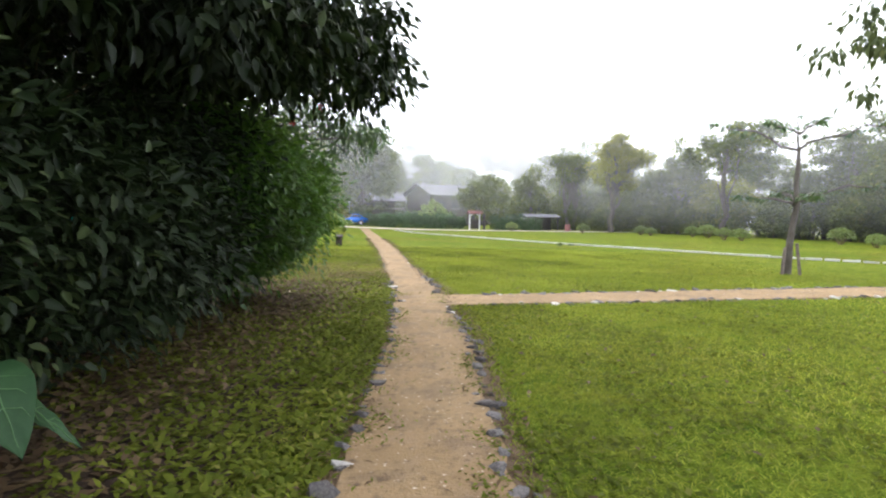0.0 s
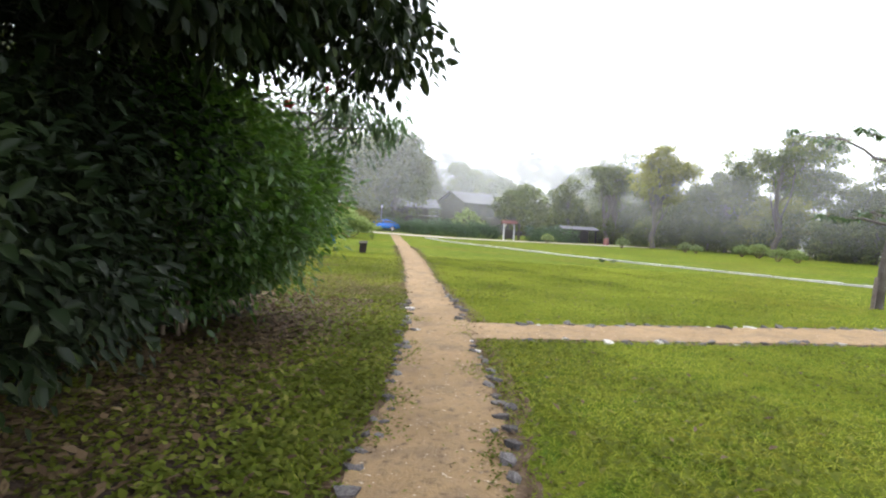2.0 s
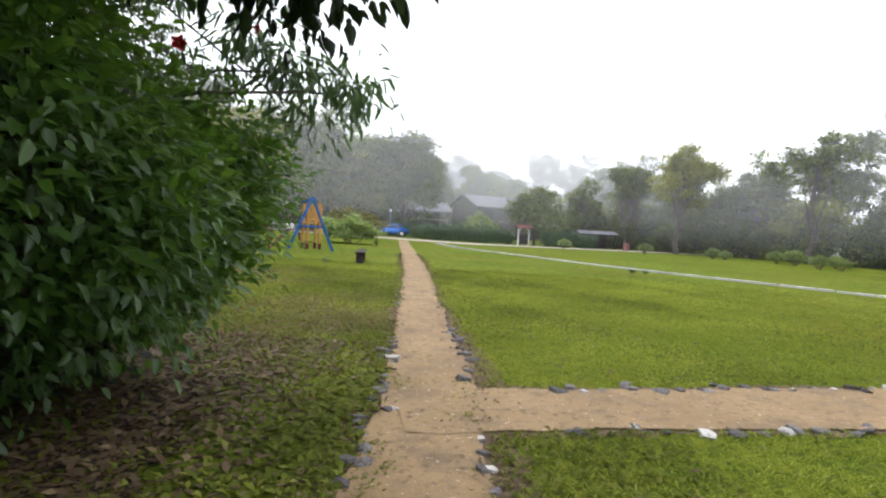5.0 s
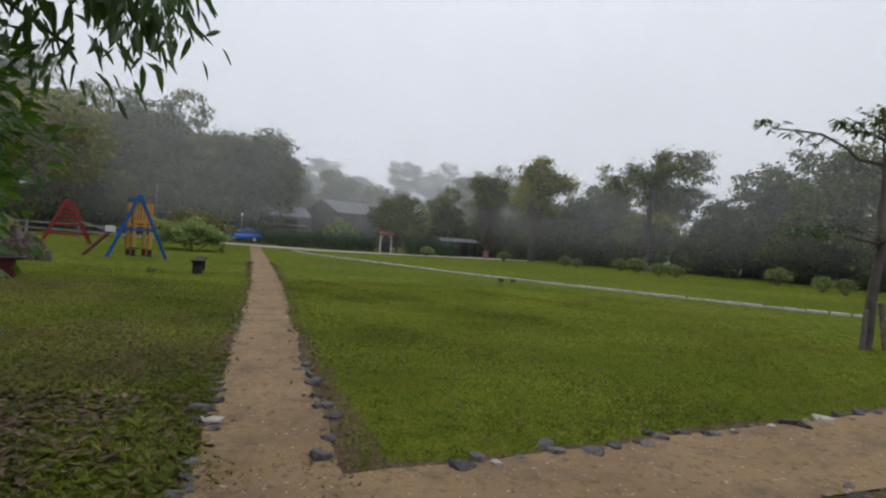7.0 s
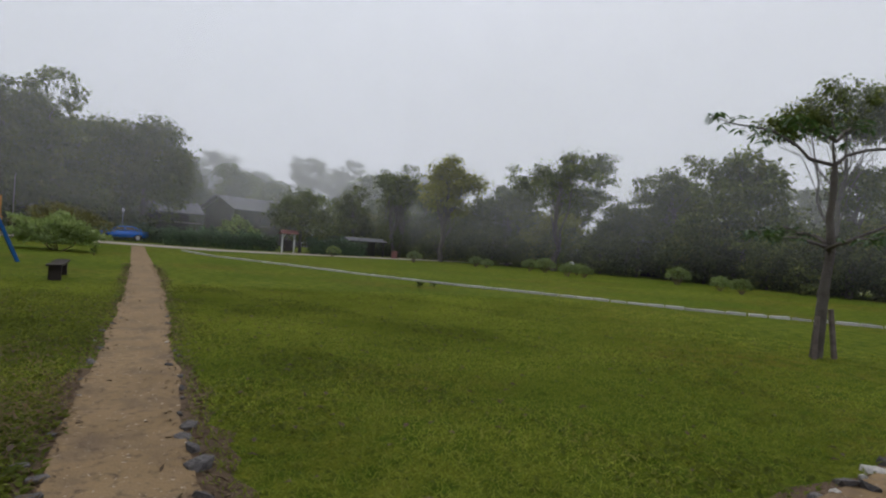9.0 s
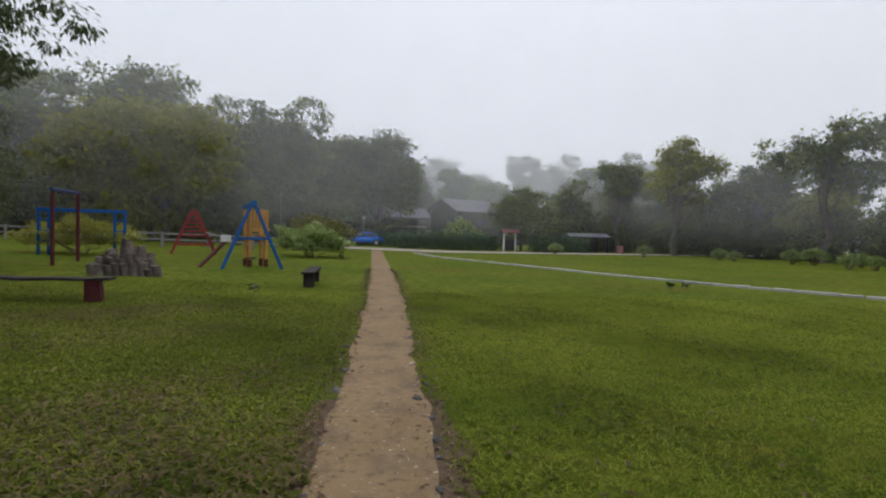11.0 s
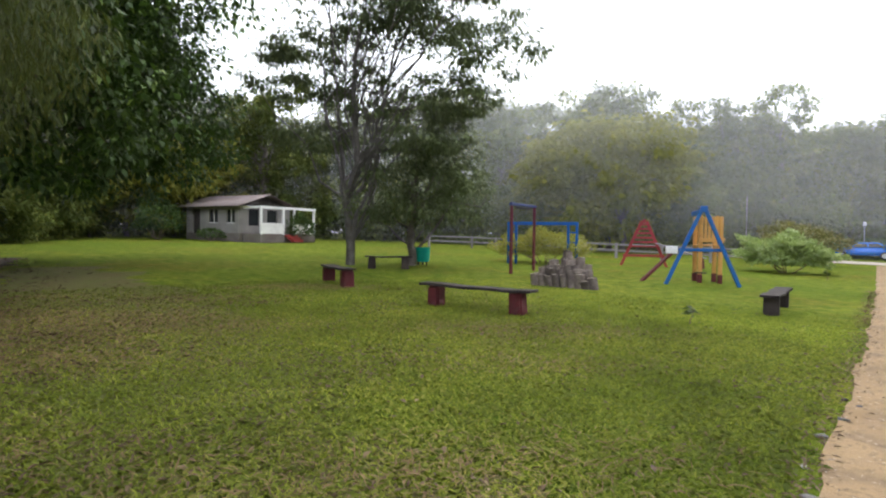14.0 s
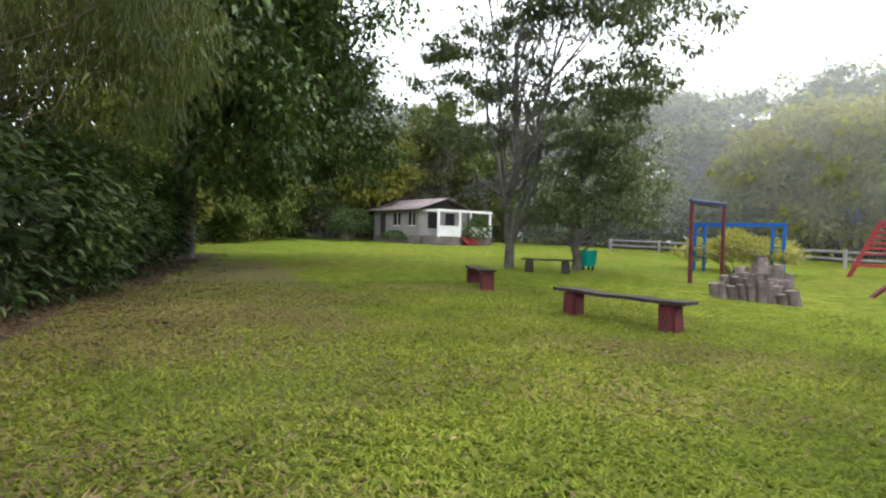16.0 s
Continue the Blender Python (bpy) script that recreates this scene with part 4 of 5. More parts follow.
# ---- bungalow on the west side ----
def bungalow():
    # near corner at the origin; +x runs along the long eave side, +y goes back along the gable side
    h = thing("bungalow", -38.05, 24.7, None, math.degrees(math.atan2(-0.32, -0.947)), "small white bungalow with a rusty tin roof and veranda", "house")
    L, W, E, R = 5.5, 4.4, 2.4, 3.15

    def wall(p, q, z0, z1, mat, name="wall", t=0.14):
        return part(name, beam((*p, (z0 + z1) / 2), (*q, (z0 + z1) / 2), t, z1 - z0, 0.0), mat, h)
    bm = bmesh.new()
    bmesh.ops.create_cube(bm, size=1, matrix=Matrix.Translation((L / 2, -W / 2, 0.22)) @ Matrix.Diagonal((L + 0.1, W + 0.1, 0.7, 1)))
    part("foundation", bm, M_FOUND, h, "dark stained foundation")
    # long side with door and windows, pieced round its openings
    y = 0.0
    spans = [(0.0, 0.35), (1.2, 2.1), (3.0, 4.0), (4.8, L)]
    for a, b in spans:
        wall((a, y), (b, y), 0.57, E, M_WALL)
    for a, b, lo, hi, kind in ((0.35, 1.2, 1.25, 2.15, "window"), (2.1, 3.0, 1.25, 2.15, "window"), (4.0, 4.8, 0.57, 2.2, "door")):
        wall((a, y), (b, y), hi, E, M_WALL)
        if lo > 0.6:
            wall((a, y), (b, y), 0.57, lo, M_WALL)
        pane = part(kind, beam((a, y - 0.04, (lo + hi) / 2), (b, y - 0.04, (lo + hi) / 2), 0.03, hi - lo, 0.0), M_GLASS if kind == "window" else M_WALL_DARK, h)
        if kind == "window":
            part("frame", beam((a, y + 0.02, lo), (b, y + 0.02, lo), 0.1, 0.06), M_WHITE, pane)
            part("mullion", beam(((a + b) / 2, y + 0.02, lo), ((a + b) / 2, y + 0.02, hi), 0.05, 0.05), M_WHITE, pane)
    # gable side
    for a, b in ((0.0, 0.7), (1.6, 2.3), (3.2, W)):
        wall((0, -a), (0, -b), 0.57, E, M_WALL)
    for a, b in ((0.7, 1.6), (2.3, 3.2)):
        wall((0, -a), (0, -b), 0.57, 1.1, M_WALL)
        wall((0, -a), (0, -b), 2.2, E, M_WALL)
        part("window", beam((0.04, -a, 1.65), (0.04, -b, 1.65), 0.03, 1.1, 0.0), M_GLASS, h)
    wall((L, 0), (L, -W), 0.57, E, M_WALL)
    wall((0, -W), (L, -W), 0.57, E, M_WALL)
    bm = plate([(0.0, 0.0, E), (0.0, -W / 2, R), (0.0, -W, E)], 0.1)
    part("gable", bm, M_WALL_DARK, h, "dark weathered gable boards")
    # corrugated roof sheets
    for sgn, name in ((0, "roof"), (1, "roof")):
        y0, y1 = (0.55, -W / 2) if sgn == 0 else (-W - 0.55, -W / 2)
        z0 = E - 0.12
        n = 60
        xs = np.linspace(-0.55, L + 0.5, n * 2 + 1)
        wave = np.where(np.arange(len(xs)) % 2 == 0, 0.0, 0.035)
        V = np.concatenate([np.c_[xs, np.full(len(xs), y0), z0 + 0.06 + wave], np.c_[xs, np.full(len(xs), y1), R + 0.08 + wave]])
        k = len(xs)
        F = [(i, i + 1, k + i + 1, k + i) for i in range(k - 1)]
        me = mesh_of("roof", V, F, M_TIN)
        ob = child(name, me, h, "rusty corrugated tin")
        so = ob.modifiers.new("thick", 'SOLIDIFY')
        so.thickness = 0.02
    # veranda before the gable: floor, parapet, posts, beam
    bm = bmesh.new()
    bmesh.ops.create_cube(bm, size=1, matrix=Matrix.Translation((-0.95, -2.7, 0.26)) @ Matrix.Diagonal((1.7, 5.0, 0.6, 1)))
    part("veranda_floor", bm, M_FOUND, h)
    for a, b in ((-0.3, -2.2), (-3.2, -5.1)):
        part("parapet", beam((-1.75, a, 0.88), (-1.75, b, 0.88), 0.1, 0.66), M_WHITE, h)
        part("rail", beam((-1.75, a + 0.1, 1.24), (-1.75, b - 0.1, 1.24), 0.16, 0.07), M_WHITE, h)
    for a in (-0.3, -2.2, -3.2, -5.1):
        part("post", beam((-1.75, a, 0.5), (-1.75, a, 2.25), 0.13, 0.13), M_WHITE, h)
    part("beam", beam((-1.75, -0.2, 2.3), (-1.75, -5.25, 2.3), 0.14, 0.17), M_WHITE, h)
    part("beam", beam((-1.7, -0.3, 2.3), (-0.05, -0.3, 2.3), 0.1, 0.15), M_WHITE, h)
    for i in range(3):
        part("step", beam((-2.0 - 0.28 * i, -2.25, 0.42 - 0.16 * i), (-2.0 - 0.28 * i, -3.15, 0.42 - 0.16 * i), 0.3, 0.16), M_RED, h, "red painted step")
    return h


bungalow()


# ---- dark house and sheds to the north ----
def timber_house():
    h = thing("timber_house", -7.33, 92.15, None, math.degrees(math.atan2(0.6, 0.8)), "dark timber house with a grey tin roof behind the hedge", "house")
    L, W, E, R = 11.5, 7.2, 5.0, 6.55
    for p, q in (((0, -W / 2), (L, -W / 2)), ((0, W / 2), (L, W / 2)), ((0, -W / 2), (0, W / 2)), ((L, -W / 2), (L, W / 2))):
        part("wall", beam((*p, E / 2), (*q, E / 2), 0.16, E, 0.0), M_WALL_DARK, h)
    part("gable", plate([(0, -W / 2, E), (0, W / 2, E), (0, 0, R)], 0.12), M_WALL_DARK, h)
    for s in (-1, 1):
        part("roof", plate([(-0.7, s * (W / 2 + 0.7), E - 0.3), (L + 0.7, s * (W / 2 + 0.7), E - 0.3), (L + 0.7, 0, R + 0.06), (-0.7, 0, R + 0.06)], 0.08), M_TIN_GREY, h)
        part("bargeboard", beam((-0.76, s * (W / 2 + 0.7), E - 0.3), (-0.76, 0, R + 0.06), 0.05, 0.25), M_WALL_DARK, h)
    for i in range(4):
        w = part("window", beam((1.4 + 2.6 * i, -W / 2 - 0.1, 3.3), (2.9 + 2.6 * i, -W / 2 - 0.1, 3.3), 0.06, 1.2), M_GLASS, h)
        part("sill", beam((1.3 + 2.6 * i, -W / 2 - 0.14, 2.66), (3.0 + 2.6 * i, -W / 2 - 0.14, 2.66), 0.12, 0.08), M_FENCE, w)


def shelter(name, label, x, y, turn, L, W, E, R, roof_mat, rail=False):
    h = thing(name, x, y, None, turn, label, "shed")
    for s in (-1, 1):
        part("roof", plate([(-L / 2 - 0.3, s * (W / 2 + 0.3), E), (L / 2 + 0.3, s * (W / 2 + 0.3), E), (L / 2 + 0.3, 0, R), (-L / 2 - 0.3, 0, R)], 0.06), roof_mat, h)
        part("fascia", beam((-L / 2 - 0.3, s * (W / 2 + 0.33), E), (L / 2 + 0.3, s * (W / 2 + 0.33), E), 0.04, 0.1), M_FENCE if L > 7 else M_WOOD_DARK, h)
    part("back_wall", beam((-L / 2, W / 2 - 0.1, E / 2), (L / 2, W / 2 - 0.1, E / 2), 0.12, E, 0.0), M_WALL_DARK, h)
    n = max(2, int(L / 2.5) + 1)
    for i in range(n):
        px = -L / 2 + L * i / (n - 1)
        part("post", beam((px, -W / 2, 0), (px, -W / 2, E), 0.12, 0.12), M_WOOD_DARK, h)
    if rail:
        part("rail", beam((-L / 2, -W / 2 - 0.08, 2.25), (L / 2, -W / 2 - 0.08, 2.25), 0.06, 0.13), M_FENCE, h, "pale band")
    return h


timber_house()
shelter("open_shelter", "open shed with a rusty roof and white band", -12.82, 87.25, 25, 6.0, 5.0, 3.4, 4.9, M_TIN_GREY, rail=True)
shelter("carport", "pale-roofed carport among the trees", -17.91, 70.83, -8, 4.2, 3.2, 2.1, 2.75, M_TIN_GREY)
shelter("garden_shed", "low shed with a pale roof behind the hedge", 9.19, 66.86, 10, 3.6, 2.6, 1.5, 1.85, M_TIN_GREY)
shelter("long_pavilion", "long low pavilion with a dark roof under the trees", 34.35, 46.92, -44, 9.0, 4.0, 3.05, 3.9, M_TIN_GREY)
shelter("lean_to", "grey-roofed lean-to beside the wood", -19.58, 60.86, -5, 4.0, 2.4, 2.0, 2.5, M_TIN_GREY)


def gate():
    g_ = thing("garden_gate", 1.35, 61.99, None, 12, "small gateway with white posts and a red tin roof", "gate")
    for x in (-0.5, 0.6):
        p = part("post", beam((x, 0, 0), (x, 0, 1.75), 0.14, 0.14), M_WHITE, g_)
        part("brace", beam((x, 0, 1.4), (x + (0.3 if x < 0 else -0.3), 0, 1.72), 0.07, 0.07), M_WHITE, p)
    for s in (-1, 1):
        part("roof", plate([(-0.75, s * 0.6, 1.72), (0.85, s * 0.6, 1.72), (0.85, 0, 2.05), (-0.75, 0, 2.05)], 0.05), M_TIN_PINK, g_)
    part("gate_leaf", beam((-0.4, 0.05, 0.6), (0.6, 0.05, 0.6), 0.05, 1.0), M_WALL_DARK, g_)


gate()


# ---- cars ----
def car(name, x, y, turn, paint, label):
    c = thing(name, x, y, gz(x, y) + 0.015, turn, label, "car")

    def loft(profile, half0, half1, mat, nm, parent):
        bm = bmesh.new()
        sides = []
        for s in (-1, 1):
            sides.append([bm.verts.new((px, s * (half0 if pz < 0.98 else half1), pz)) for px, pz in profile])
        bm.faces.new(sides[0])
        bm.faces.new(list(reversed(sides[1])))
        n = len(profile)
        for i in range(n):
            j = (i + 1) % n
            bm.faces.new((sides[0][i], sides[1][i], sides[1][j], sides[0][j]))
        bmesh.ops.recalc_face_normals(bm, faces=bm.faces)
        bmesh.ops.bevel(bm, geom=bm.edges[:], offset=0.035, segments=2, affect='EDGES')
        ob = part(nm, bm, mat, parent)
        ob.data.polygons.foreach_set("use_smooth", [True] * len(ob.data.polygons))
        return ob
    body = loft([(-2.08, 0.34), (2.06, 0.30), (2.12, 0.55), (1.98, 0.74), (1.05, 0.90), (-1.45, 0.95), (-2.05, 0.90), (-2.12, 0.6)], 0.84, 0.8, paint, "body", c)
    cabin = loft([(0.98, 0.9), (0.35, 1.36), (-0.75, 1.42), (-1.5, 1.18), (-1.72, 0.93)], 0.76, 0.6, paint, "cabin", c)
    for s in (-1, 1):
        part("window", plate([(0.72, s * 0.745, 0.985), (0.3, s * 0.665, 1.29), (-0.2, s * 0.655, 1.31), (-0.2, s * 0.745, 0.985)], 0.02), M_GLASS, cabin)
        part("window", plate([(-0.28, s * 0.745, 0.985), (-0.28, s * 0.655, 1.31), (-0.78, s * 0.655, 1.31), (-1.35, s * 0.735, 1.0)], 0.02), M_GLASS, cabin)
        part("headlight", beam((2.02, s * 0.5, 0.66), (2.02, s * 0.76, 0.66), 0.12, 0.12), M_LAMP, body)
        part("tail_light", beam((-2.1, s * 0.55, 0.76), (-2.1, s * 0.78, 0.76), 0.06, 0.14), M_RED, body)
        part("mirror", beam((0.7, s * 0.82, 1.0), (0.7, s * 0.97, 1.0), 0.1, 0.12), paint, body)
        for wx in (-1.28, 1.32):
            w = part("wheel", pole((wx, s * 0.66, 0.31), (wx, s * 0.86, 0.31), 0.31, None, 20), M_TYRE, c)
            part("rim", pole((wx, s * 0.855, 0.31), (wx, s * 0.875, 0.31), 0.2, None, 14), M_RIM, w)
    part("windscreen", plate([(0.95, -0.68, 0.96), (0.95, 0.68, 0.96), (0.42, 0.56, 1.33), (0.42, -0.56, 1.33)], 0.02), M_GLASS, cabin)
    part("rear_window", plate([(-0.86, -0.54, 1.39), (-0.86, 0.54, 1.39), (-1.48, 0.6, 1.17), (-1.48, -0.6, 1.17)], 0.02), M_GLASS, cabin)
    part("bumper", beam((2.1, -0.8, 0.42), (2.1, 0.8, 0.42), 0.1, 0.18, 0.03), paint, body)
    c.scale = (0.97, 0.97, 0.9)
    return c


car("blue_car", -12.65, 62.44, 193, M_CARBLUE, "bright blue saloon car parked by the hedge")

# far hedges, with the growth on their north side
for line_, h_, n_, s_ in (([(-8.5, 58.8), (-3.6, 60.6), (0.4, 62.4)], 1.55, 9000, 71), ([(3.4, 60.5), (8.7, 62.3)], 1.5, 5200, 72), ([(-25, 63), (-16, 62.7), (-8.7, 61.8)], 1.35, 8000, 73)):
    shrub_bank("clipped_hedge", "long dark green clipped hedge along the lane", "hedge", line_, h_, 1.0, n_, (0.2, 0.12), M_FARHEDGE, s_, lean=0.1, fine=False, clump=0.14, stems=8, wav=0.08, top_round=0.85)
tree("gate_tree", "small round-headed tree with a pale trunk beside the gate", "tree", 2.49, 62.77, [(0.3, 0, 3.0, 2.5, 2.4, 1.9), (-1.0, 0, 3.9, 1.9, 1.8, 1.5), (1.3, 0, 4.3, 1.9, 1.7, 1.4), (0, 0, 5.2, 1.5, 1.4, 0.9)], 4.5, 0.14, 190, 50, 0.5,
     (0.24, 0.14), M_FOREST, M_BARK_PALE, 74, limbs=14)
bush("garden_shrub", "pale green garden shrub before the dark house", -3.51, 70.08, 1.8, 1.6, 3.0, 1500, (0.24, 0.14), M_TOPIARY, 75)
bush("garden_shrub", "olive green garden shrub beside the lane", -11.66, 44.72, 2.2, 1.8, 2.1, 2600, (0.18, 0.1), M_OLIVE_LEAF, 76)
bush("lime_shrub", "spreading lime green shrub on the lawn", -9.2, 36.2, 1.62, 1.3, 1.35, 3600, (0.2, 0.1), M_LIME_LEAF, 77, fine=True, lump=0.4)
bush("golden_shrub", "broad golden-leaved shrub round the climbing frame", -16.35, 29.45, 1.95, 1.35, 1.32, 6500, (0.12, 0.06), M_YELLOW_LEAF, 78)
bush("garden_shrub", "straggling green shrub before the veranda", -37.0, 28.6, 0.8, 0.8, 1.9, 900, (0.2, 0.1), M_SHRUB, 67)
bush("garden_shrub", "dark green shrub at the bungalow's corner", -41.5, 20.6, 1.6, 1.4, 2.4, 2200, (0.2, 0.1), M_SHRUB, 68)
bush("garden_shrub", "low green shrub along the bungalow wall", -39.6, 23.4, 1.0, 0.8, 0.8, 700, (0.14, 0.08), M_SHRUB, 69)
# clipped shrubs along the far edge of the lawn
spots = [(5.1, 56.8, 0.56), (11.7, 54.1, 0.58), (16.6, 52.1, 0.53), (17.0, 50.5, 0.43), (19.6, 47.9, 0.59), (20.5, 47.0, 0.71), (19.4, 41.5, 0.55), (20.4, 41.0, 0.48), (25.2, 37.6, 0.7), (24.2, 32.9, 0.48), (23.2, 30.4, 0.48), (22.2, 45.0, 0.52)]
for i, (bx, by, br) in enumerate(spots):
    bush("clipped_shrub", "small rounded clipped shrub at the lawn's edge", bx, by, br * 1.1, br, br * 1.55, 700, (0.12, 0.07), M_TOPIARY, 80 + i, "clipped shrubs along the lawn", low=0.1, lump=0.1)


# ---- playground ----
def play_tower():
    # blue A-frame with a yellow slatted tower behind it; x runs along the A-frame
    t = thing("play_tower", -8.15, 26.62, None, 38, "play tower with a blue A-frame and yellow slats", "play frame")
    for s in (-1, 1):
        part("leg", beam((s * 0.98, 0, -0.03), (s * 0.03, 0, 2.18), 0.085, 0.1), M_BLUE, t)
    part("apex", beam((-0.09, -0.02, 2.15), (0.09, -0.02, 2.15), 0.12, 0.17), M_BLUE, t)
    part("crossbar", beam((-0.62, 0.09, 1.0), (0.62, 0.09, 1.0), 0.06, 0.09), M_BLUE, t)
    part("ridge_beam", beam((0, 0, 2.12), (0, 1.3, 2.05), 0.09, 0.12), M_BLUE, t)
    for x in (0.16, 0.72):
        for y in (1.0, 1.65):
            p = part("post", beam((x, y, 0.25), (x, y, 1.98), 0.11, 0.11), M_YELLOW, t)
            part("foot", beam((x, y, -0.04), (x, y, 0.26), 0.125, 0.125), M_WOOD_RED, p, "dark red foot")
    for i in range(6):
        x = 0.18 + i * 0.104
        part("slat", beam((x, 0.93, 1.24), (x, 0.93, 2.0 - 0.03 * (i % 2)), 0.03, 0.075), M_YELLOW, t)
    part("rail", beam((0.08, 0.92, 1.28), (0.8, 0.92, 1.28), 0.05, 0.13), M_YELLOW, t)
    part("deck", beam((0.1, 1.32, 1.12), (0.78, 1.32, 1.12), 0.75, 0.05), M_YELLOW, t)
    part("slide_beam", beam((-1.55, 0.7, 0.0), (-0.5, 1.0, 1.02), 0.16, 0.07), M_WOOD_RED, t, "dark red slanting beam")
    part("swing_seat", beam((-0.1, 0.5, 0.33), (0.22, 0.5, 0.33), 0.16, 0.04), M_WOOD_DARK, t)
    part("sign_board", beam((-0.85, 0.75, 0.98), (-0.52, 0.75, 0.98), 0.03, 0.22), M_WHITE, t, "small white board")


def red_tower():
    t = thing("red_slide", -13.8, 33.25, None, 30, "red A-shaped play tower with a pale slide", "slide")
    for s in (-1, 1):
        for y in (0, 0.9):
            part("leg", beam((s * 0.95, y, -0.03), (s * 0.1, y, 1.95), 0.1, 0.11), M_RED, t)
    for i in range(6):
        z = 0.85 + 0.19 * i
        w = 0.95 - 0.44 * z
        part("slat", beam((-w, -0.07, z), (w, -0.07, z), 0.03, 0.075), M_RED, t)
    part("crossbar", beam((-0.85, -0.08, 0.45), (0.85, -0.08, 0.45), 0.06, 0.1), M_RED, t)
    part("apex", beam((0, -0.1, 1.95), (0, 1.0, 1.95), 0.14, 0.14), M_RED, t)
    part("chute", beam((0.5, -0.3, 1.0), (2.4, -0.9, 0.42), 0.3, 0.04), M_WALL, t, "pale slide chute")
    part("prop", beam((2.3, -0.88, 0.0), (2.25, -0.86, 0.44), 0.09, 0.09), M_WOOD_RED, t)


def swing_posts():
    t = thing("swing_frame", -13.05, 24.05, None, math.degrees(math.atan2(1.9, -0.68)), "swing frame of two dark red posts with a blue crossbar", "swing")
    d = 2.0
    z1 = gz(-13.73, 25.95) - gz(-13.05, 24.05)
    part("post", pole((0, 0, -0.05), (0.03, 0.02, 2.28), 0.058, 0.05), M_WOOD_RED, t)
    part("post", pole((d, 0, z1 - 0.05), (d - 0.02, 0, z1 + 2.26), 0.058, 0.05), M_WOOD_RED, t)
    part("crossbar", pole((-0.1, 0, 2.22), (d + 0.1, 0, 2.22 + z1), 0.05), M_NAVY, t)
    part("bracket", beam((0.35, 0, 2.13), (1.6, 0, 2.13), 0.05, 0.05), M_WOOD_DARK, t)


def climbing_frame():
    t = thing("climbing_frame", -16.95, 28.1, None, math.degrees(math.atan2(1.4, 2.4)), "blue steel climbing frame standing in a shrub", "climbing frame")
    d = 2.78
    for x in (0, 0.32, d - 0.34, d):
        part("post", beam((x, 0, -0.05), (x, 0, 1.64), 0.1, 0.1), M_BLUE, t)
    part("top_bar", beam((-0.06, 0, 1.66), (d + 0.06, 0, 1.66), 0.12, 0.13), M_BLUE, t)
    for z in (0.5, 0.9, 1.3):
        part("rung", beam((d - 0.34, 0, z), (d, 0, z), 0.05, 0.05), M_BLUE, t)
        part("rung", beam((0, 0, z), (0.32, 0, z), 0.05, 0.05), M_BLUE, t)


def bench(x, y, turn, span, length, label, legs="stump", width=0.34, height=0.42, legmat=None, tilt=0.0):
    b = thing("park_bench", x, y, None, turn, label, "bench", "benches on the lawn")
    r = np.random.default_rng(int(abs(x * 100)))
    for s in (-1, 1):
        lx = s * span / 2
        bm = bmesh.new()
        bmesh.ops.create_cube(bm, size=1, matrix=Matrix.Translation((lx, 0, height / 2 - 0.04)) @ Matrix.Diagonal((0.23, width * 0.82, height, 1)))
        bmesh.ops.bevel(bm, geom=bm.edges[:], offset=0.03, segments=2, affect='EDGES')
        for v in bm.verts:
            v.co.x += 0.012 * math.sin(v.co.z * 13 + s) + (0.012 if v.co.z < 0.1 else 0) * (1 if v.co.x > lx else -1)
        part("leg", bm, legmat or M_WOOD_RED, b)
    bm = bmesh.new()
    bmesh.ops.create_grid(bm, x_segments=12, y_segments=2, size=0.5, matrix=Matrix.Diagonal((length, width, 1, 1)))
    ext = bmesh.ops.extrude_face_region(bm, geom=bm.faces[:])
    bmesh.ops.translate(bm, vec=(0, 0, 0.045), verts=[v for v in ext["geom"] if isinstance(v, bmesh.types.BMVert)])
    for v in bm.verts:
        v.co.z += height - 0.045 - 0.008 * math.cos(v.co.x / length * 5) + tilt * v.co.x + 0.006 * math.sin(v.co.x * 7)
        v.co.y += 0.012 * math.sin(v.co.x * 5)
    part("seat", bm, M_WOOD_DARK, b, "dark weathered plank")
    return b


play_tower()
red_tower()
swing_posts()
climbing_frame()
bench(-8.05, 17.74, 17.5, 1.64, 2.24, "long low bench, dark plank on red stump legs", tilt=-0.012)
bench(-12.8, 17.67, -13, 1.5, 1.9, "low plank bench on dark red legs near the trees")
bench(-16.13, 21.48, 55, 1.08, 1.55, "low plank bench beside the round tree", legmat=M_WOOD_DARK)
bench(-4.95, 22.92, 103, 1.6, 2.15, "dark plank bench beside the footpath", width=0.31, height=0.38, legmat=M_WOOD_DARK)


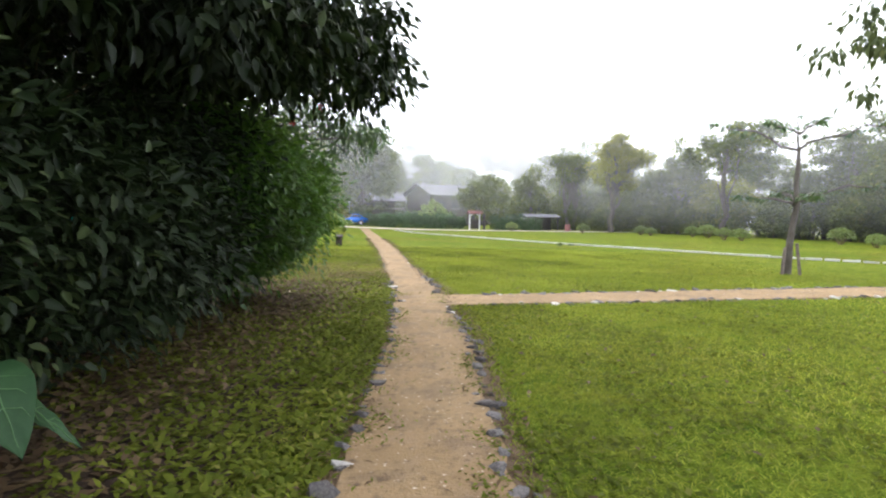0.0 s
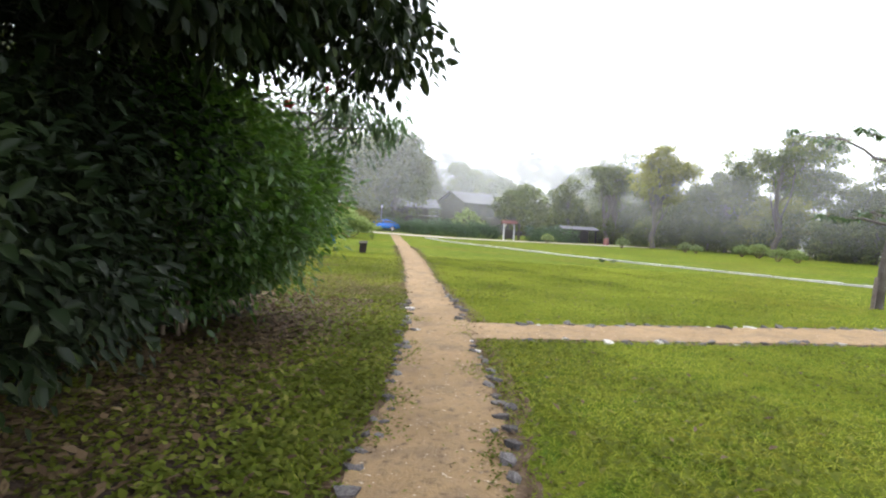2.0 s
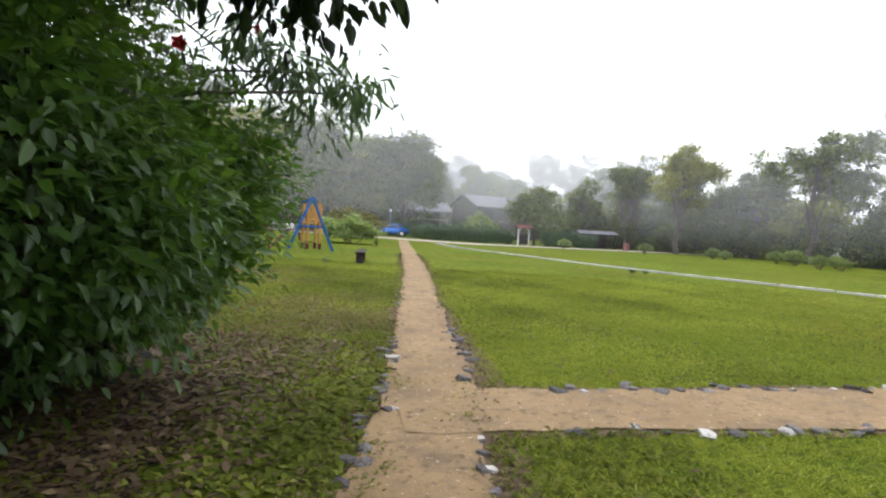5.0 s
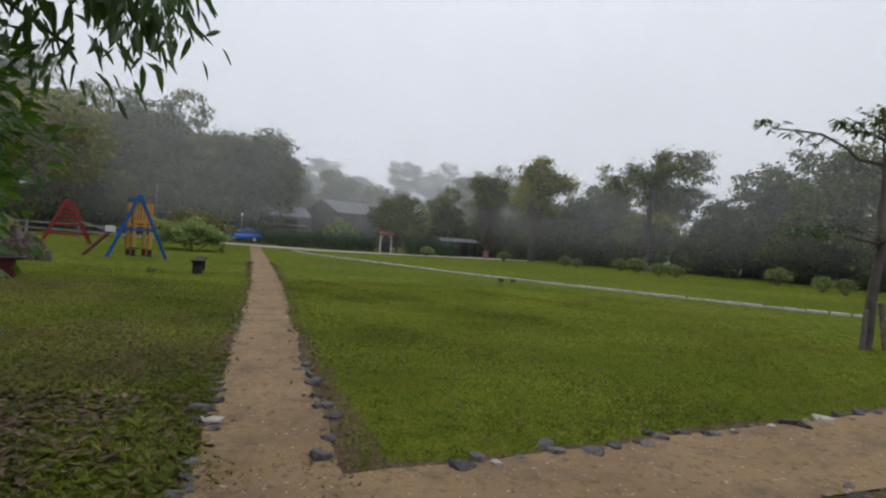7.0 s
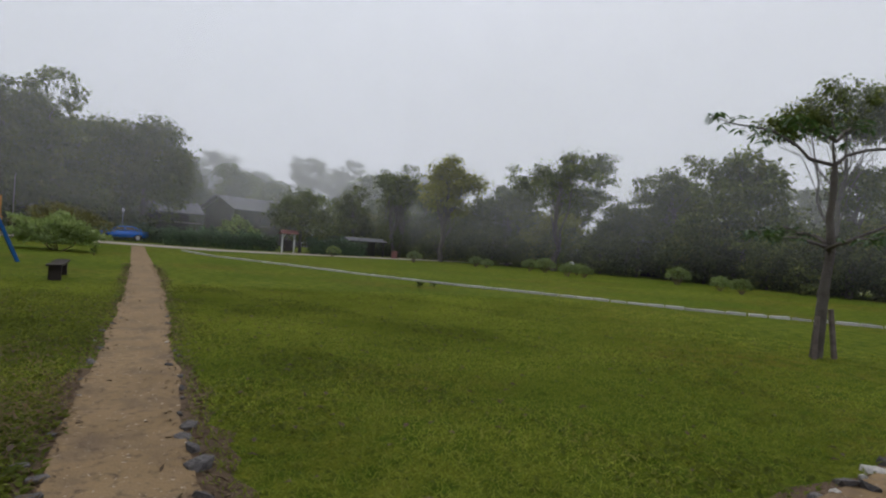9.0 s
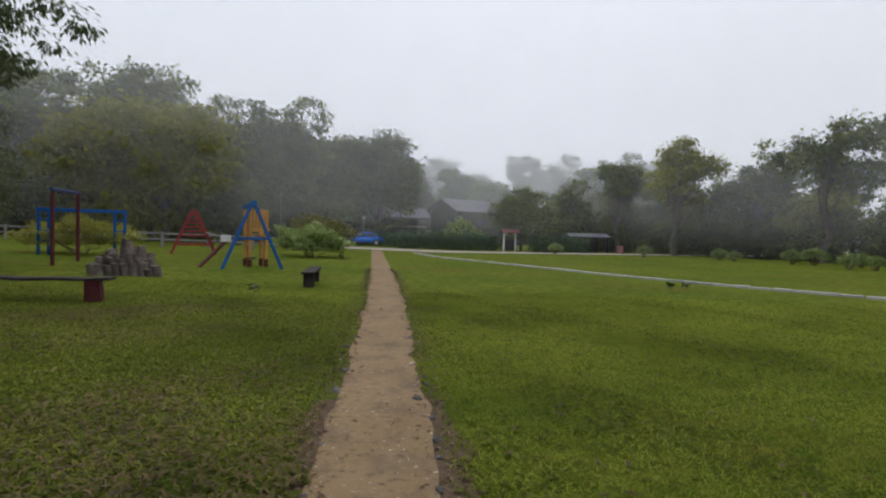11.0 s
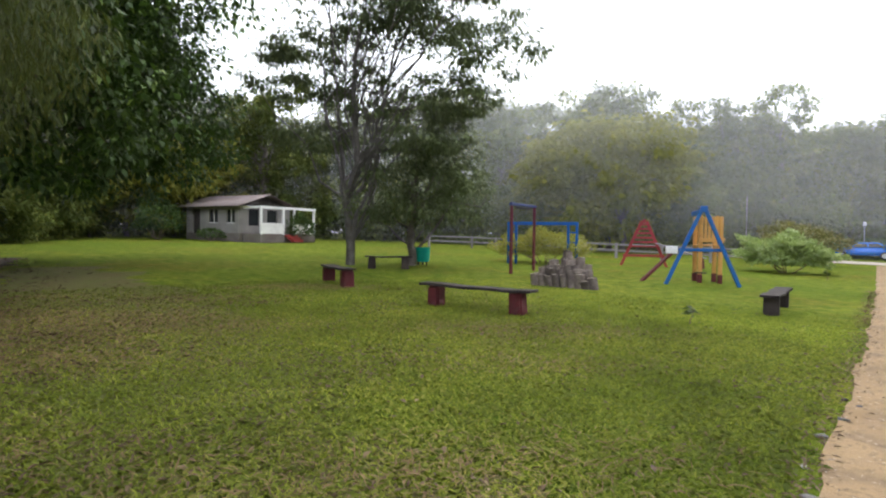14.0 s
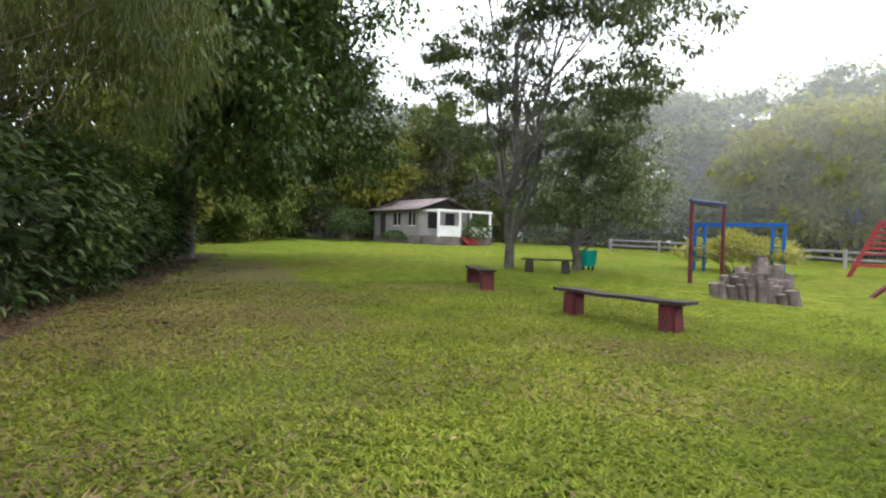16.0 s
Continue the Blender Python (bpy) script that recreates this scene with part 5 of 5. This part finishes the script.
def log_pile():
    r = np.random.default_rng(91)
    spots_ = []
    for row, k in enumerate((9, 8, 8, 6, 4, 2)):
        for i in range(k):
            u = ((i + 0.5) / k * 2 - 1) * (1.0, 0.94, 0.86, 0.68, 0.48, 0.2)[row]
            spots_.append((u * 0.98 + r.normal(0, 0.02), row * 0.17 - 0.4 + r.normal(0, 0.02), u, row))
    for lx, ly, u, row in spots_:
        rad = r.uniform(0.085, 0.125)
        ht = 0.2 + 0.1 * row + 0.15 * (1 - abs(u)) + r.uniform(-0.05, 0.08)
        wx = -9.84 + lx * 0.83 - ly * 0.46
        wy = 22.68 + lx * 0.27 + ly * 0.8
        lean_x, lean_y = r.normal(0, 0.035, 2)
        pts = [(0, 0, -0.04), (lean_x * 0.5, lean_y * 0.5, ht * 0.5), (lean_x, lean_y, ht)]
        V, F = tube_arrays(pts, [rad * 1.05, rad * 0.97, rad], 9)
        ob = new("log", mesh_of("log", V, F, M_LOG, True))
        ob.matrix_world = pose(wx, wy, gz(wx, wy), 0, 0, r.uniform(0, 360))
        tagged(ob, "weathered upright log in a stacked pile", "log", "logs in the pile")
        bm = bmesh.new()
        bmesh.ops.create_circle(bm, cap_ends=True, segments=9, radius=rad * 0.99, matrix=Matrix.Translation((lean_x, lean_y, ht - 0.003)))
        part("cut_end", bm, M_LOG_END, ob, "pale sawn end")


log_pile()


def litter_bin():
    b = thing("litter_bin", -16.98, 23.57, None, 20, "round green litter bin on short legs", "bin")
    bm = bmesh.new()
    bmesh.ops.create_cone(bm, cap_ends=True, segments=24, radius1=0.24, radius2=0.28, depth=0.52, matrix=Matrix.Translation((0, 0, 0.40)))
    top = [f for f in bm.faces if f.normal.z > 0.9]
    bmesh.ops.inset_region(bm, faces=top, thickness=0.025)
    bmesh.ops.translate(bm, vec=(0, 0, -0.4), verts=list({v for f in top for v in f.verts}))
    part("drum", bm, M_TEAL, b)
    bm = bmesh.new()
    bmesh.ops.create_cone(bm, cap_ends=False, segments=24, radius1=0.29, radius2=0.29, depth=0.04, matrix=Matrix.Translation((0, 0, 0.64)))
    part("rim", bm, M_TEAL, b)
    for i in range(3):
        a = i * 2.094
        part("leg", beam((0.17 * math.cos(a), 0.17 * math.sin(a), -0.02), (0.17 * math.cos(a), 0.17 * math.sin(a), 0.16), 0.06, 0.06), M_WOOD_DARK, b)


litter_bin()


def rail_fence(line):
    f = thing("rail_fence", line[0][0], line[0][1], None, 0, "grey two-rail wooden fence along the wood", "fence")
    o = Vector((line[0][0], line[0][1], gz(*line[0])))
    for (ax, ay), (bx, by) in zip(line, line[1:]):
        n = max(1, round(math.hypot(bx - ax, by - ay) / 2.4))
        for i in range(n):
            p = (ax + (bx - ax) * i / n, ay + (by - ay) * i / n)
            q = (ax + (bx - ax) * (i + 1) / n, ay + (by - ay) * (i + 1) / n)
            P, Q = Vector((*p, gz(*p))) - o, Vector((*q, gz(*q))) - o
            part("post", beam(P - Vector((0, 0, 0.1)), P + Vector((0, 0, 0.85)), 0.12, 0.12), M_FENCE, f)
            for z in (0.42, 0.75):
                part("rail", beam(P + Vector((0, 0.05, z)), Q + Vector((0, 0.05, z)), 0.05, 0.1), M_FENCE, f)


rail_fence([(-32, 36.0), (-29.6, 37.9), (-18.5, 38.5), (-11.9, 41.2)])
pl = thing("thin_pole", -15.31, 47.78, None, 0, "thin grey pole standing at the lawn's edge", "pole")
part("shaft", pole((0, 0, -0.1), (0, 0, 3.9), 0.035, 0.025), M_FENCE, pl)
lp = thing("lamp_post", -12.93, 63.64, None, 0, "short lamp post by the hedge", "lamp post")
part("shaft", pole((0, 0, -0.1), (0, 0, 2.6), 0.05, 0.04), M_METAL, lp)
part("lantern", pole((0, 0, 2.55), (0, 0, 2.85), 0.13, 0.09), M_WHITE, lp)
ob_ = thing("orange_barrel", 11.89, 63.31, None, 0, "small orange barrel at the lawn's edge", "barrel")
part("drum", pole((0, 0, 0), (0, 0, 0.75), 0.3, 0.28, 18), M_TIN_PINK, ob_)


def stakes(x, y):
    for dx, dy, h_ in ((0.28, -0.12, 0.82), (-0.22, -0.16, 0.7)):
        s = new("tree_stake")
        s.matrix_world = pose(x + dx, y + dy, gz(x, y))
        tagged(s, "rough wooden stake beside the young tree", "stake", "stakes at the young tree")
        part("shaft", beam((0, 0, -0.1), (-dx * 0.4, -dy * 0.4, h_), 0.07, 0.07), M_LOG, s)


stakes(8.7, 14.2)


# small seedlings on the lawn
def seedling(x, y, h, n, seed, mat=M_SHRUB):
    r = np.random.default_rng(seed)
    root = thing("seedling", x, y, None, 0, "small leafy seedling in the grass", "plant", "seedlings on the lawn")
    pts = limb_points(r, (0, 0, -0.02), (0.02, 0.02, h), 0.1, 5)
    V, F = tube_arrays(pts, np.linspace(0.012, 0.005, 5), 5)
    child("stem", mesh_of("stem", V, F, M_TWIG), root)
    a = r.uniform(0, 6.28, n)
    P = np.stack([np.zeros(n), np.zeros(n), r.uniform(0.35, 1.0, n) * h], axis=1)
    D = np.stack([np.cos(a), np.sin(a), r.uniform(-0.2, 0.5, n)], axis=1)
    L = r.uniform(0.1, 0.2, n)
    V, F = leaf_arrays(P, D, np.tile([0, 0, 1.0], (n, 1)), L, L * 0.5, fine=True)
    child("leaves", mesh_of("leaves", V, F, mat), root)


seedling(-5.1, 19.7, 0.28, 16, 101)
seedling(4.62, 24.75, 0.2, 24, 102)
seedling(-7.0, 33.4, 0.5, 26, 103)
seedling(5.2, 25.2, 0.16, 14, 104)


# big-leaved plant at the hedge's foot and hibiscus flowers
def taro(x, y, seed):
    r = np.random.default_rng(seed)
    root = thing("broad_leaved_plant", x, y, None, 0, "low plant with very large glossy ribbed leaves", "plant")
    for ax, ln, hh in ((-0.5, 0.44, 0.62), (0.5, 0.38, 0.44), (-1.5, 0.38, 0.4), (2.6, 0.32, 0.3)):
        nu, nv = 12, 8
        us, vs = np.meshgrid(np.linspace(0, 1, nu), np.linspace(-1, 1, nv), indexing="ij")
        half = ln * 0.36 * np.sin(np.pi * np.clip(us, 0, 1) ** 0.62) ** 0.8
        rib = 0.008 * np.sin(us * 22 - np.abs(vs) * 7)
        lx = us * ln * 0.8 - 0.1 * ln * (1 - us) * np.abs(vs)
        lz = -us ** 1.4 * ln * 0.75 + np.abs(vs) * half * 0.25 + rib
        ly = vs * half
        base = np.array([math.cos(ax) * 0.12, math.sin(ax) * 0.12, hh])
        V = np.stack([base[0] + lx * math.cos(ax) - ly * math.sin(ax), base[1] + lx * math.sin(ax) + ly * math.cos(ax), base[2] + lz], axis=-1).reshape(-1, 3)
        F = [(p * nv + q, (p + 1) * nv + q, (p + 1) * nv + q + 1, p * nv + q + 1) for p in range(nu - 1) for q in range(nv - 1)]
        child("leaf", mesh_of("leaf", V, F, M_TARO, True), root)
        grid = V.reshape(nu, nv, 3)
        mid = (grid[:, 3] + grid[:, 4]) / 2 + (0, 0, 0.004)
        veins = [tube_arrays(mid[:-1], np.linspace(0.005, 0.002, nu - 1), 5)]
        for k in (2, 4, 6):
            for q in (0, nv - 1):
                veins.append(tube_arrays([mid[k], (mid[k + 1] + grid[k + 1, q]) / 2 + (0, 0, 0.004), mid[k + 2] * 0.2 + grid[k + 2, q] * 0.8 + (0, 0, 0.003)], [0.003, 0.0025, 0.001], 4))
        V, F = join_arrays(*veins)
        child("vein", mesh_of("vein", V, F, M_VEIN), root)
        V, F = tube_arrays([(0, 0, -0.02), (0.03, 0, hh * 0.4), tuple(base)], [0.014, 0.012, 0.009], 6)
        child("stalk", mesh_of("stalk", V, F, M_HEDGE), root)


taro(-1.9, 1.8, 111)


def flower(x, y, z, seed):
    r = np.random.default_rng(seed)
    root = thing("hibiscus_flower", x, y, z, r.uniform(0, 360), "open red hibiscus flower on the hedge", "flower", "flowers on the hedge")
    for i in range(5):
        a = i * 1.257
        V, F = leaf_arrays(np.zeros((1, 3)), np.array([[0.8, math.cos(a), math.sin(a)]]), np.array([[1.0, 0.2, 0.3]]), np.array([0.075]), np.array([0.062]), fine=True)
        child("petal", mesh_of("petal", V, F, M_PETAL), root)
    V, F = tube_arrays([(0, 0, 0), (0.04, 0, 0), (0.08, 0, -0.005)], [0.006, 0.004, 0.005], 5)
    child("stamen", mesh_of("stamen", V, F, M_YELLOW), root)


flower(-1.95, 8.3, 3.02, 121)
flower(-2.2, 7.55, 2.66, 122)


# ---- ground cover: kerb slabs, stones, grass, litter ----
def stone_meshes(kinds, seed, mat):
    out = []
    for i in range(kinds):
        r = np.random.default_rng(seed + i)
        bm = bmesh.new()
        bmesh.ops.create_icosphere(bm, subdivisions=1, radius=1.0)
        for v in bm.verts:
            v.co *= r.uniform(0.6, 1.3)
            v.co.x = max(min(v.co.x, 0.85), -0.8)
            v.co.z = min(v.co.z, 0.7)
        me = bpy.data.meshes.new("stone")
        bm.to_mesh(me)
        bm.free()
        me.materials.append(mat)
        out.append(me)
    return out


STONES = stone_meshes(7, 200, M_STONE)
PALES = stone_meshes(3, 240, M_PALE)
rs = np.random.default_rng(77)


def lay_stone(parent, x, y, size, pale=0.12):
    me = (PALES if rs.random() < pale else STONES)[rs.integers(3)] if rs.random() < 0.4 else STONES[rs.integers(7)]
    ob = new("stone", me)
    ob.parent = parent
    ob.matrix_world = Matrix.LocRotScale((x, y, gz(x, y) + size * 0.14), Euler((rs.normal(0, 0.2), rs.normal(0, 0.2), rs.uniform(0, 6.28))),
                                         (size * rs.uniform(0.8, 1.5), size * rs.uniform(0.7, 1.1), size * rs.uniform(0.5, 0.85)))


def edge_stones(parent, p, nrm, off, y_range, step, size, skip=0.1, pale=0.12, axis=1):
    s = 0.0
    d = np.concatenate([[0], np.cumsum(np.linalg.norm(np.diff(p, axis=0), axis=1))])
    lo, hi = y_range
    while s < d[-1]:
        s += step * rs.uniform(0.6, 1.4)
        i = min(np.searchsorted(d, s), len(p) - 1)
        if lo <= p[i][axis] <= hi and rs.random() > skip:
            q = p[i] + nrm[i] * (off[i] + rs.normal(0, 0.03)) + rs.normal(0, 0.03, 2)
            lay_stone(parent, q[0], q[1], size * rs.uniform(0.5, 1.3), pale)


edge_stones(main_path, MP, MN, -MA, (-1, 10.5), 0.12, 0.058, 0.05)
edge_stones(main_path, MP, MN, MB, (-1, 7.69), 0.12, 0.058, 0.05)
edge_stones(main_path, MP, MN, MB, (8.84, 11.5), 0.2, 0.07, 0.15)
edge_stones(main_path, MP, MN, -MA, (10.5, 17), 0.3, 0.045, 0.2)
edge_stones(main_path, MP, MN, MB, (11.5, 17), 0.3, 0.045, 0.2)
edge_stones(cross_path, CP, CN, -CA, (0.5, 13), 0.14, 0.07, 0.05, 0.3, 0)
edge_stones(cross_path, CP, CN, CB, (0.5, 13), 0.13, 0.064, 0.05, 0.35, 0)

# kerb of pale slabs across the lawn
kerb = tagged(new("kerb_line"), "line of pale weathered kerb slabs across the lawn", "kerb", kind="structure")
kl = np.asarray(KERB, float)
ks = np.concatenate([[0], np.cumsum(np.linalg.norm(np.diff(kl, axis=0), axis=1))])
bm = bmesh.new()
bmesh.ops.create_cube(bm, size=1)
bmesh.ops.bevel(bm, geom=bm.edges[:], offset=0.06, segments=1, affect='EDGES')
slab_me = bpy.data.meshes.new("slab")
bm.to_mesh(slab_me)
bm.free()
slab_me.materials.append(M_CONC)
u = 0.2
while u < ks[-1] - 0.5:
    x_, y_ = np.interp(u, ks, kl[:, 0]), np.interp(u, ks, kl[:, 1])
    x2, y2 = np.interp(u + 0.3, ks, kl[:, 0]), np.interp(u + 0.3, ks, kl[:, 1])
    sl = new("slab", slab_me)
    sl.parent = kerb
    sl.matrix_world = Matrix.LocRotScale((x_, y_, gz(x_, y_) + 0.02), Euler((rs.normal(0, 0.02), rs.normal(0, 0.02), math.atan2(y2 - y_, x2 - x_))),
                                         (0.53 * rs.uniform(0.85, 1.05), 0.2 * rs.uniform(0.75, 1.15), 0.09 * rs.uniform(0.8, 1.3)))
    u += 0.56

MPX, MPY = MP[:, 0], MP[:, 1]


def on_path(x, y, grow=0.0):
    cx = np.interp(y, MPY, MPX)
    hw = np.interp(y, MPY, (MA + MB) / 2)
    a = np.abs(x - cx) < hw + grow
    cy = np.interp(x, CP[:, 0], CP[:, 1])
    cw = np.interp(x, CP[:, 0], (CA + CB) / 2)
    return a | ((np.abs(y - cy) < cw + grow) & (x > -0.3))


def rng_edge(n, r):
    """How far the grass stays back from the path: ragged, with tufts that reach in."""
    return r.uniform(0.1, 1.3, n)


def lawn_points(n, spread, r, box=(-13, 11, -0.5, 27)):
    """Points on the lawn, thick along the walked line and thinner away from it."""
    walk_x = np.interp(r.uniform(0, 21, n), [0, 6, 12, 16, 21], [0.6, 0.3, -1.0, -2.5, -3.5])
    wy = r.uniform(0.3, 22, n)
    x = walk_x + r.normal(0, spread, n)
    y = wy + r.normal(0, 0.6, n)
    ok = (x > box[0]) & (x < box[1]) & (y > box[2]) & (y < box[3]) & ~on_path(x, y, np.interp(y, [8, 10, 20], [0.08, 0.18, 0.16]) * rng_edge(len(x), r))
    return x[ok], y[ok]


def scatter(name, label, category, x, y, length, width, upright, mat, seed, lift=0.0, fine=False, size=None):
    r = np.random.default_rng(seed)
    n = len(x)
    a = r.uniform(0, 6.283, n)
    up = r.normal(upright, 0.35, n)
    P = np.stack([x, y, gza(x, y) + lift], axis=1)
    D = np.stack([np.cos(a), np.sin(a), up], axis=1)
    N = np.stack([-np.cos(a) * up, -np.sin(a) * up, np.ones(n)], axis=1) + r.normal(0, 0.25, (n, 3))
    L = length * r.uniform(0.5, 1.4, n) * (1 if size is None else size)
    V, F = leaf_arrays(P, D, N, L, width * r.uniform(0.7, 1.3, n) * (1 if size is None else size), fold=0.1, droop=0.2, fine=fine)
    V[:, 2] = np.maximum(V[:, 2], gza(V[:, 0], V[:, 1]) + 0.003)
    return tagged(new(name, mesh_of(name, V, F, mat)), label, category, kind="stuff")


rg = np.random.default_rng(300)
x_, y_ = lawn_points(420000, 4.2, rg)
keep = ~((x_ < -0.8) & (y_ < 8.0)) & ~((x_ < -1.6) & (y_ < 10.3))
x_, y_ = x_[keep], y_[keep]
far_ = np.clip((np.abs(x_ - np.interp(y_, MPY, MPX)) - 2) / 6, 0, 1)
scatter("grass", "short green mown grass blades", "grass", x_, y_, 0.052, 0.009, 1.0, M_GRASS, 301, size=1 + 0.4 * far_)
x_, y_ = lawn_points(105000, 4.5, rg)
clump_ = np.sin(x_ * 1.3 + 1) * np.sin(y_ * 1.1) + 0.5 * np.sin(x_ * 3.1 + y_ * 2.3)
keep = clump_ + rg.normal(0, 0.4, len(x_)) > np.interp(y_, [7, 10], [-0.3, 0.55])
x_, y_ = x_[keep], y_[keep]
scatter("lawn_weeds", "small broad-leaved weeds among the grass", "weeds", x_, y_, 0.055, 0.036, 0.5, M_WEED, 302, lift=0.016)
# west lawn of low broad-leaved weeds with dry clippings
xw, yw = rg.uniform(-14, -1.2, 120000), rg.uniform(10.2, 19.5, 120000)
keep = (~on_path(xw, yw, 0.15)) & (rg.random(len(xw)) < np.clip(1.25 - np.hypot(xw + 2, yw - 12) / 13, 0.12, 1))
xw, yw = xw[keep], yw[keep]
scatter("lawn_weeds", "dense low broad-leaved weeds in the shaded lawn", "weeds", xw, yw, 0.044, 0.032, 0.4, M_WEED, 303, lift=0.008)
xd, yd = rg.uniform(-13, -1.0, 80000), rg.uniform(9.8, 19.0, 80000)
pat = np.sin(xd * 0.9 + 0.4) * np.sin(yd * 0.8 + 1.0) + 0.5 * np.sin(xd * 2.2 - yd * 1.7)
keep = (~on_path(xd, yd, 0.0)) & (pat + rg.normal(0, 0.5, len(xd)) + np.clip((-xd - 2) * 0.1 - (yd - 11) * 0.3, -0.6, 0.9) > 0.3)
scatter("dry_clippings", "dry straw-coloured clippings lying on the lawn", "clippings", xd[keep], yd[keep], 0.11, 0.009, 0.08, M_STRAW, 304, lift=0.042)
# weeds and fallen leaves on the strip between hedge and path
xh, yh = rg.uniform(-3.2, 0.1, 60000), rg.uniform(-0.5, 12, 60000)
keep = (~on_path(xh, yh, 0.02)) & (xh < np.interp(yh, MPY, MPX)) & (rg.random(len(xh)) < np.clip((xh + 2.0) / 1.7, 0.06, 0.62))
scatter("lawn_weeds", "broad-leaved weeds on the shaded strip beside the path", "weeds", xh[keep], yh[keep], 0.066, 0.038, 0.5, M_WEED, 305, lift=0.012)
xl, yl = rg.uniform(-4.2, -0.3, 34000), rg.uniform(-0.5, 11, 34000)
keep = (~on_path(xl, yl, 0.0)) & (rg.random(len(xl)) < np.clip((-xl - 0.9) / 1.3, 0.03, 1) * (yl < 10.2))
scatter("fallen_leaves", "brown fallen leaves under the hedge", "leaves", xl[keep], yl[keep], 0.085, 0.045, 0.1, M_LITTER, 306, lift=0.012)
xl, yl = rg.uniform(-24, -7, 9000), rg.uniform(9.2, 13.5, 9000)
keep = rg.random(len(xl)) < np.clip((12.6 - yl) / 2.5, 0.04, 1)
scatter("fallen_leaves", "brown fallen leaves along the shrub bank", "leaves", xl[keep], yl[keep], 0.09, 0.045, 0.1, M_LITTER, 307, lift=0.012)
# crumbs of earth, leaves and grit along the path's edges
k_ = 6500
yy = rg.uniform(-0.5, 30, k_)
side = rg.choice([-1, 1], k_)
xx = np.interp(yy, MPY, MPX) + side * (np.interp(yy, MPY, (MA + MB) / 2) + rg.normal(0.08, 0.09, k_))
scatter("path_litter", "leaf scraps and twigs along the path's edge", "leaves", xx, yy, 0.05, 0.02, 0.25, M_LITTER, 308, lift=0.012)
yy = rg.uniform(0, 24, 320)
xx = np.interp(yy, MPY, MPX) + rg.uniform(-0.42, 0.42, 320)
scatter("path_litter", "scattered leaves and twigs on the dirt path", "leaves", xx, yy, 0.07, 0.014, 0.02, M_LITTER, 309, lift=0.014)
xs_, ys_ = lawn_points(1500, 4.5, rg)
scatter("fallen_leaves", "single brown leaves scattered over the lawn", "leaves", xs_, ys_, 0.07, 0.035, 0.1, M_LITTER, 310, lift=0.03)
# thin moss and creeping weeds on the path's shoulders
yy = rg.uniform(-0.5, 9, 5000)
side = rg.choice([-1, 1], 5000)
xx = np.interp(yy, MPY, MPX) + side * (np.interp(yy, MPY, (MA + MB) / 2) - np.abs(rg.normal(0, 0.13, 5000)))
keep = np.sin(yy * 3.1 + side) + np.sin(yy * 7.3) * 0.6 + rg.normal(0, 0.4, 5000) > 0.1
scatter("lawn_weeds", "thin creeping weeds on the path's shoulders", "weeds", xx[keep], yy[keep], 0.035, 0.016, 0.25, M_WEED, 311, lift=0.014)
# brown leaves and bare scraps over the shaded west lawn
xb, yb = rg.uniform(-12, -1.6, 15000), rg.uniform(10.4, 18.5, 15000)
pat = np.sin(xb * 1.1 + 2.0) * np.sin(yb * 1.4 + 0.5) + 0.6 * np.sin(xb * 2.9 + yb * 1.3)
keep = (~on_path(xb, yb, 0.1)) & (pat + rg.normal(0, 0.5, len(xb)) + np.clip((-xb - 3) * 0.12 - (yb - 12) * 0.28, -0.9, 0.8) > 0.55)
scatter("fallen_leaves", "brown curled leaves lying in the shaded lawn", "leaves", xb[keep], yb[keep], 0.055, 0.022, 0.15, M_LITTER, 312, lift=0.035)
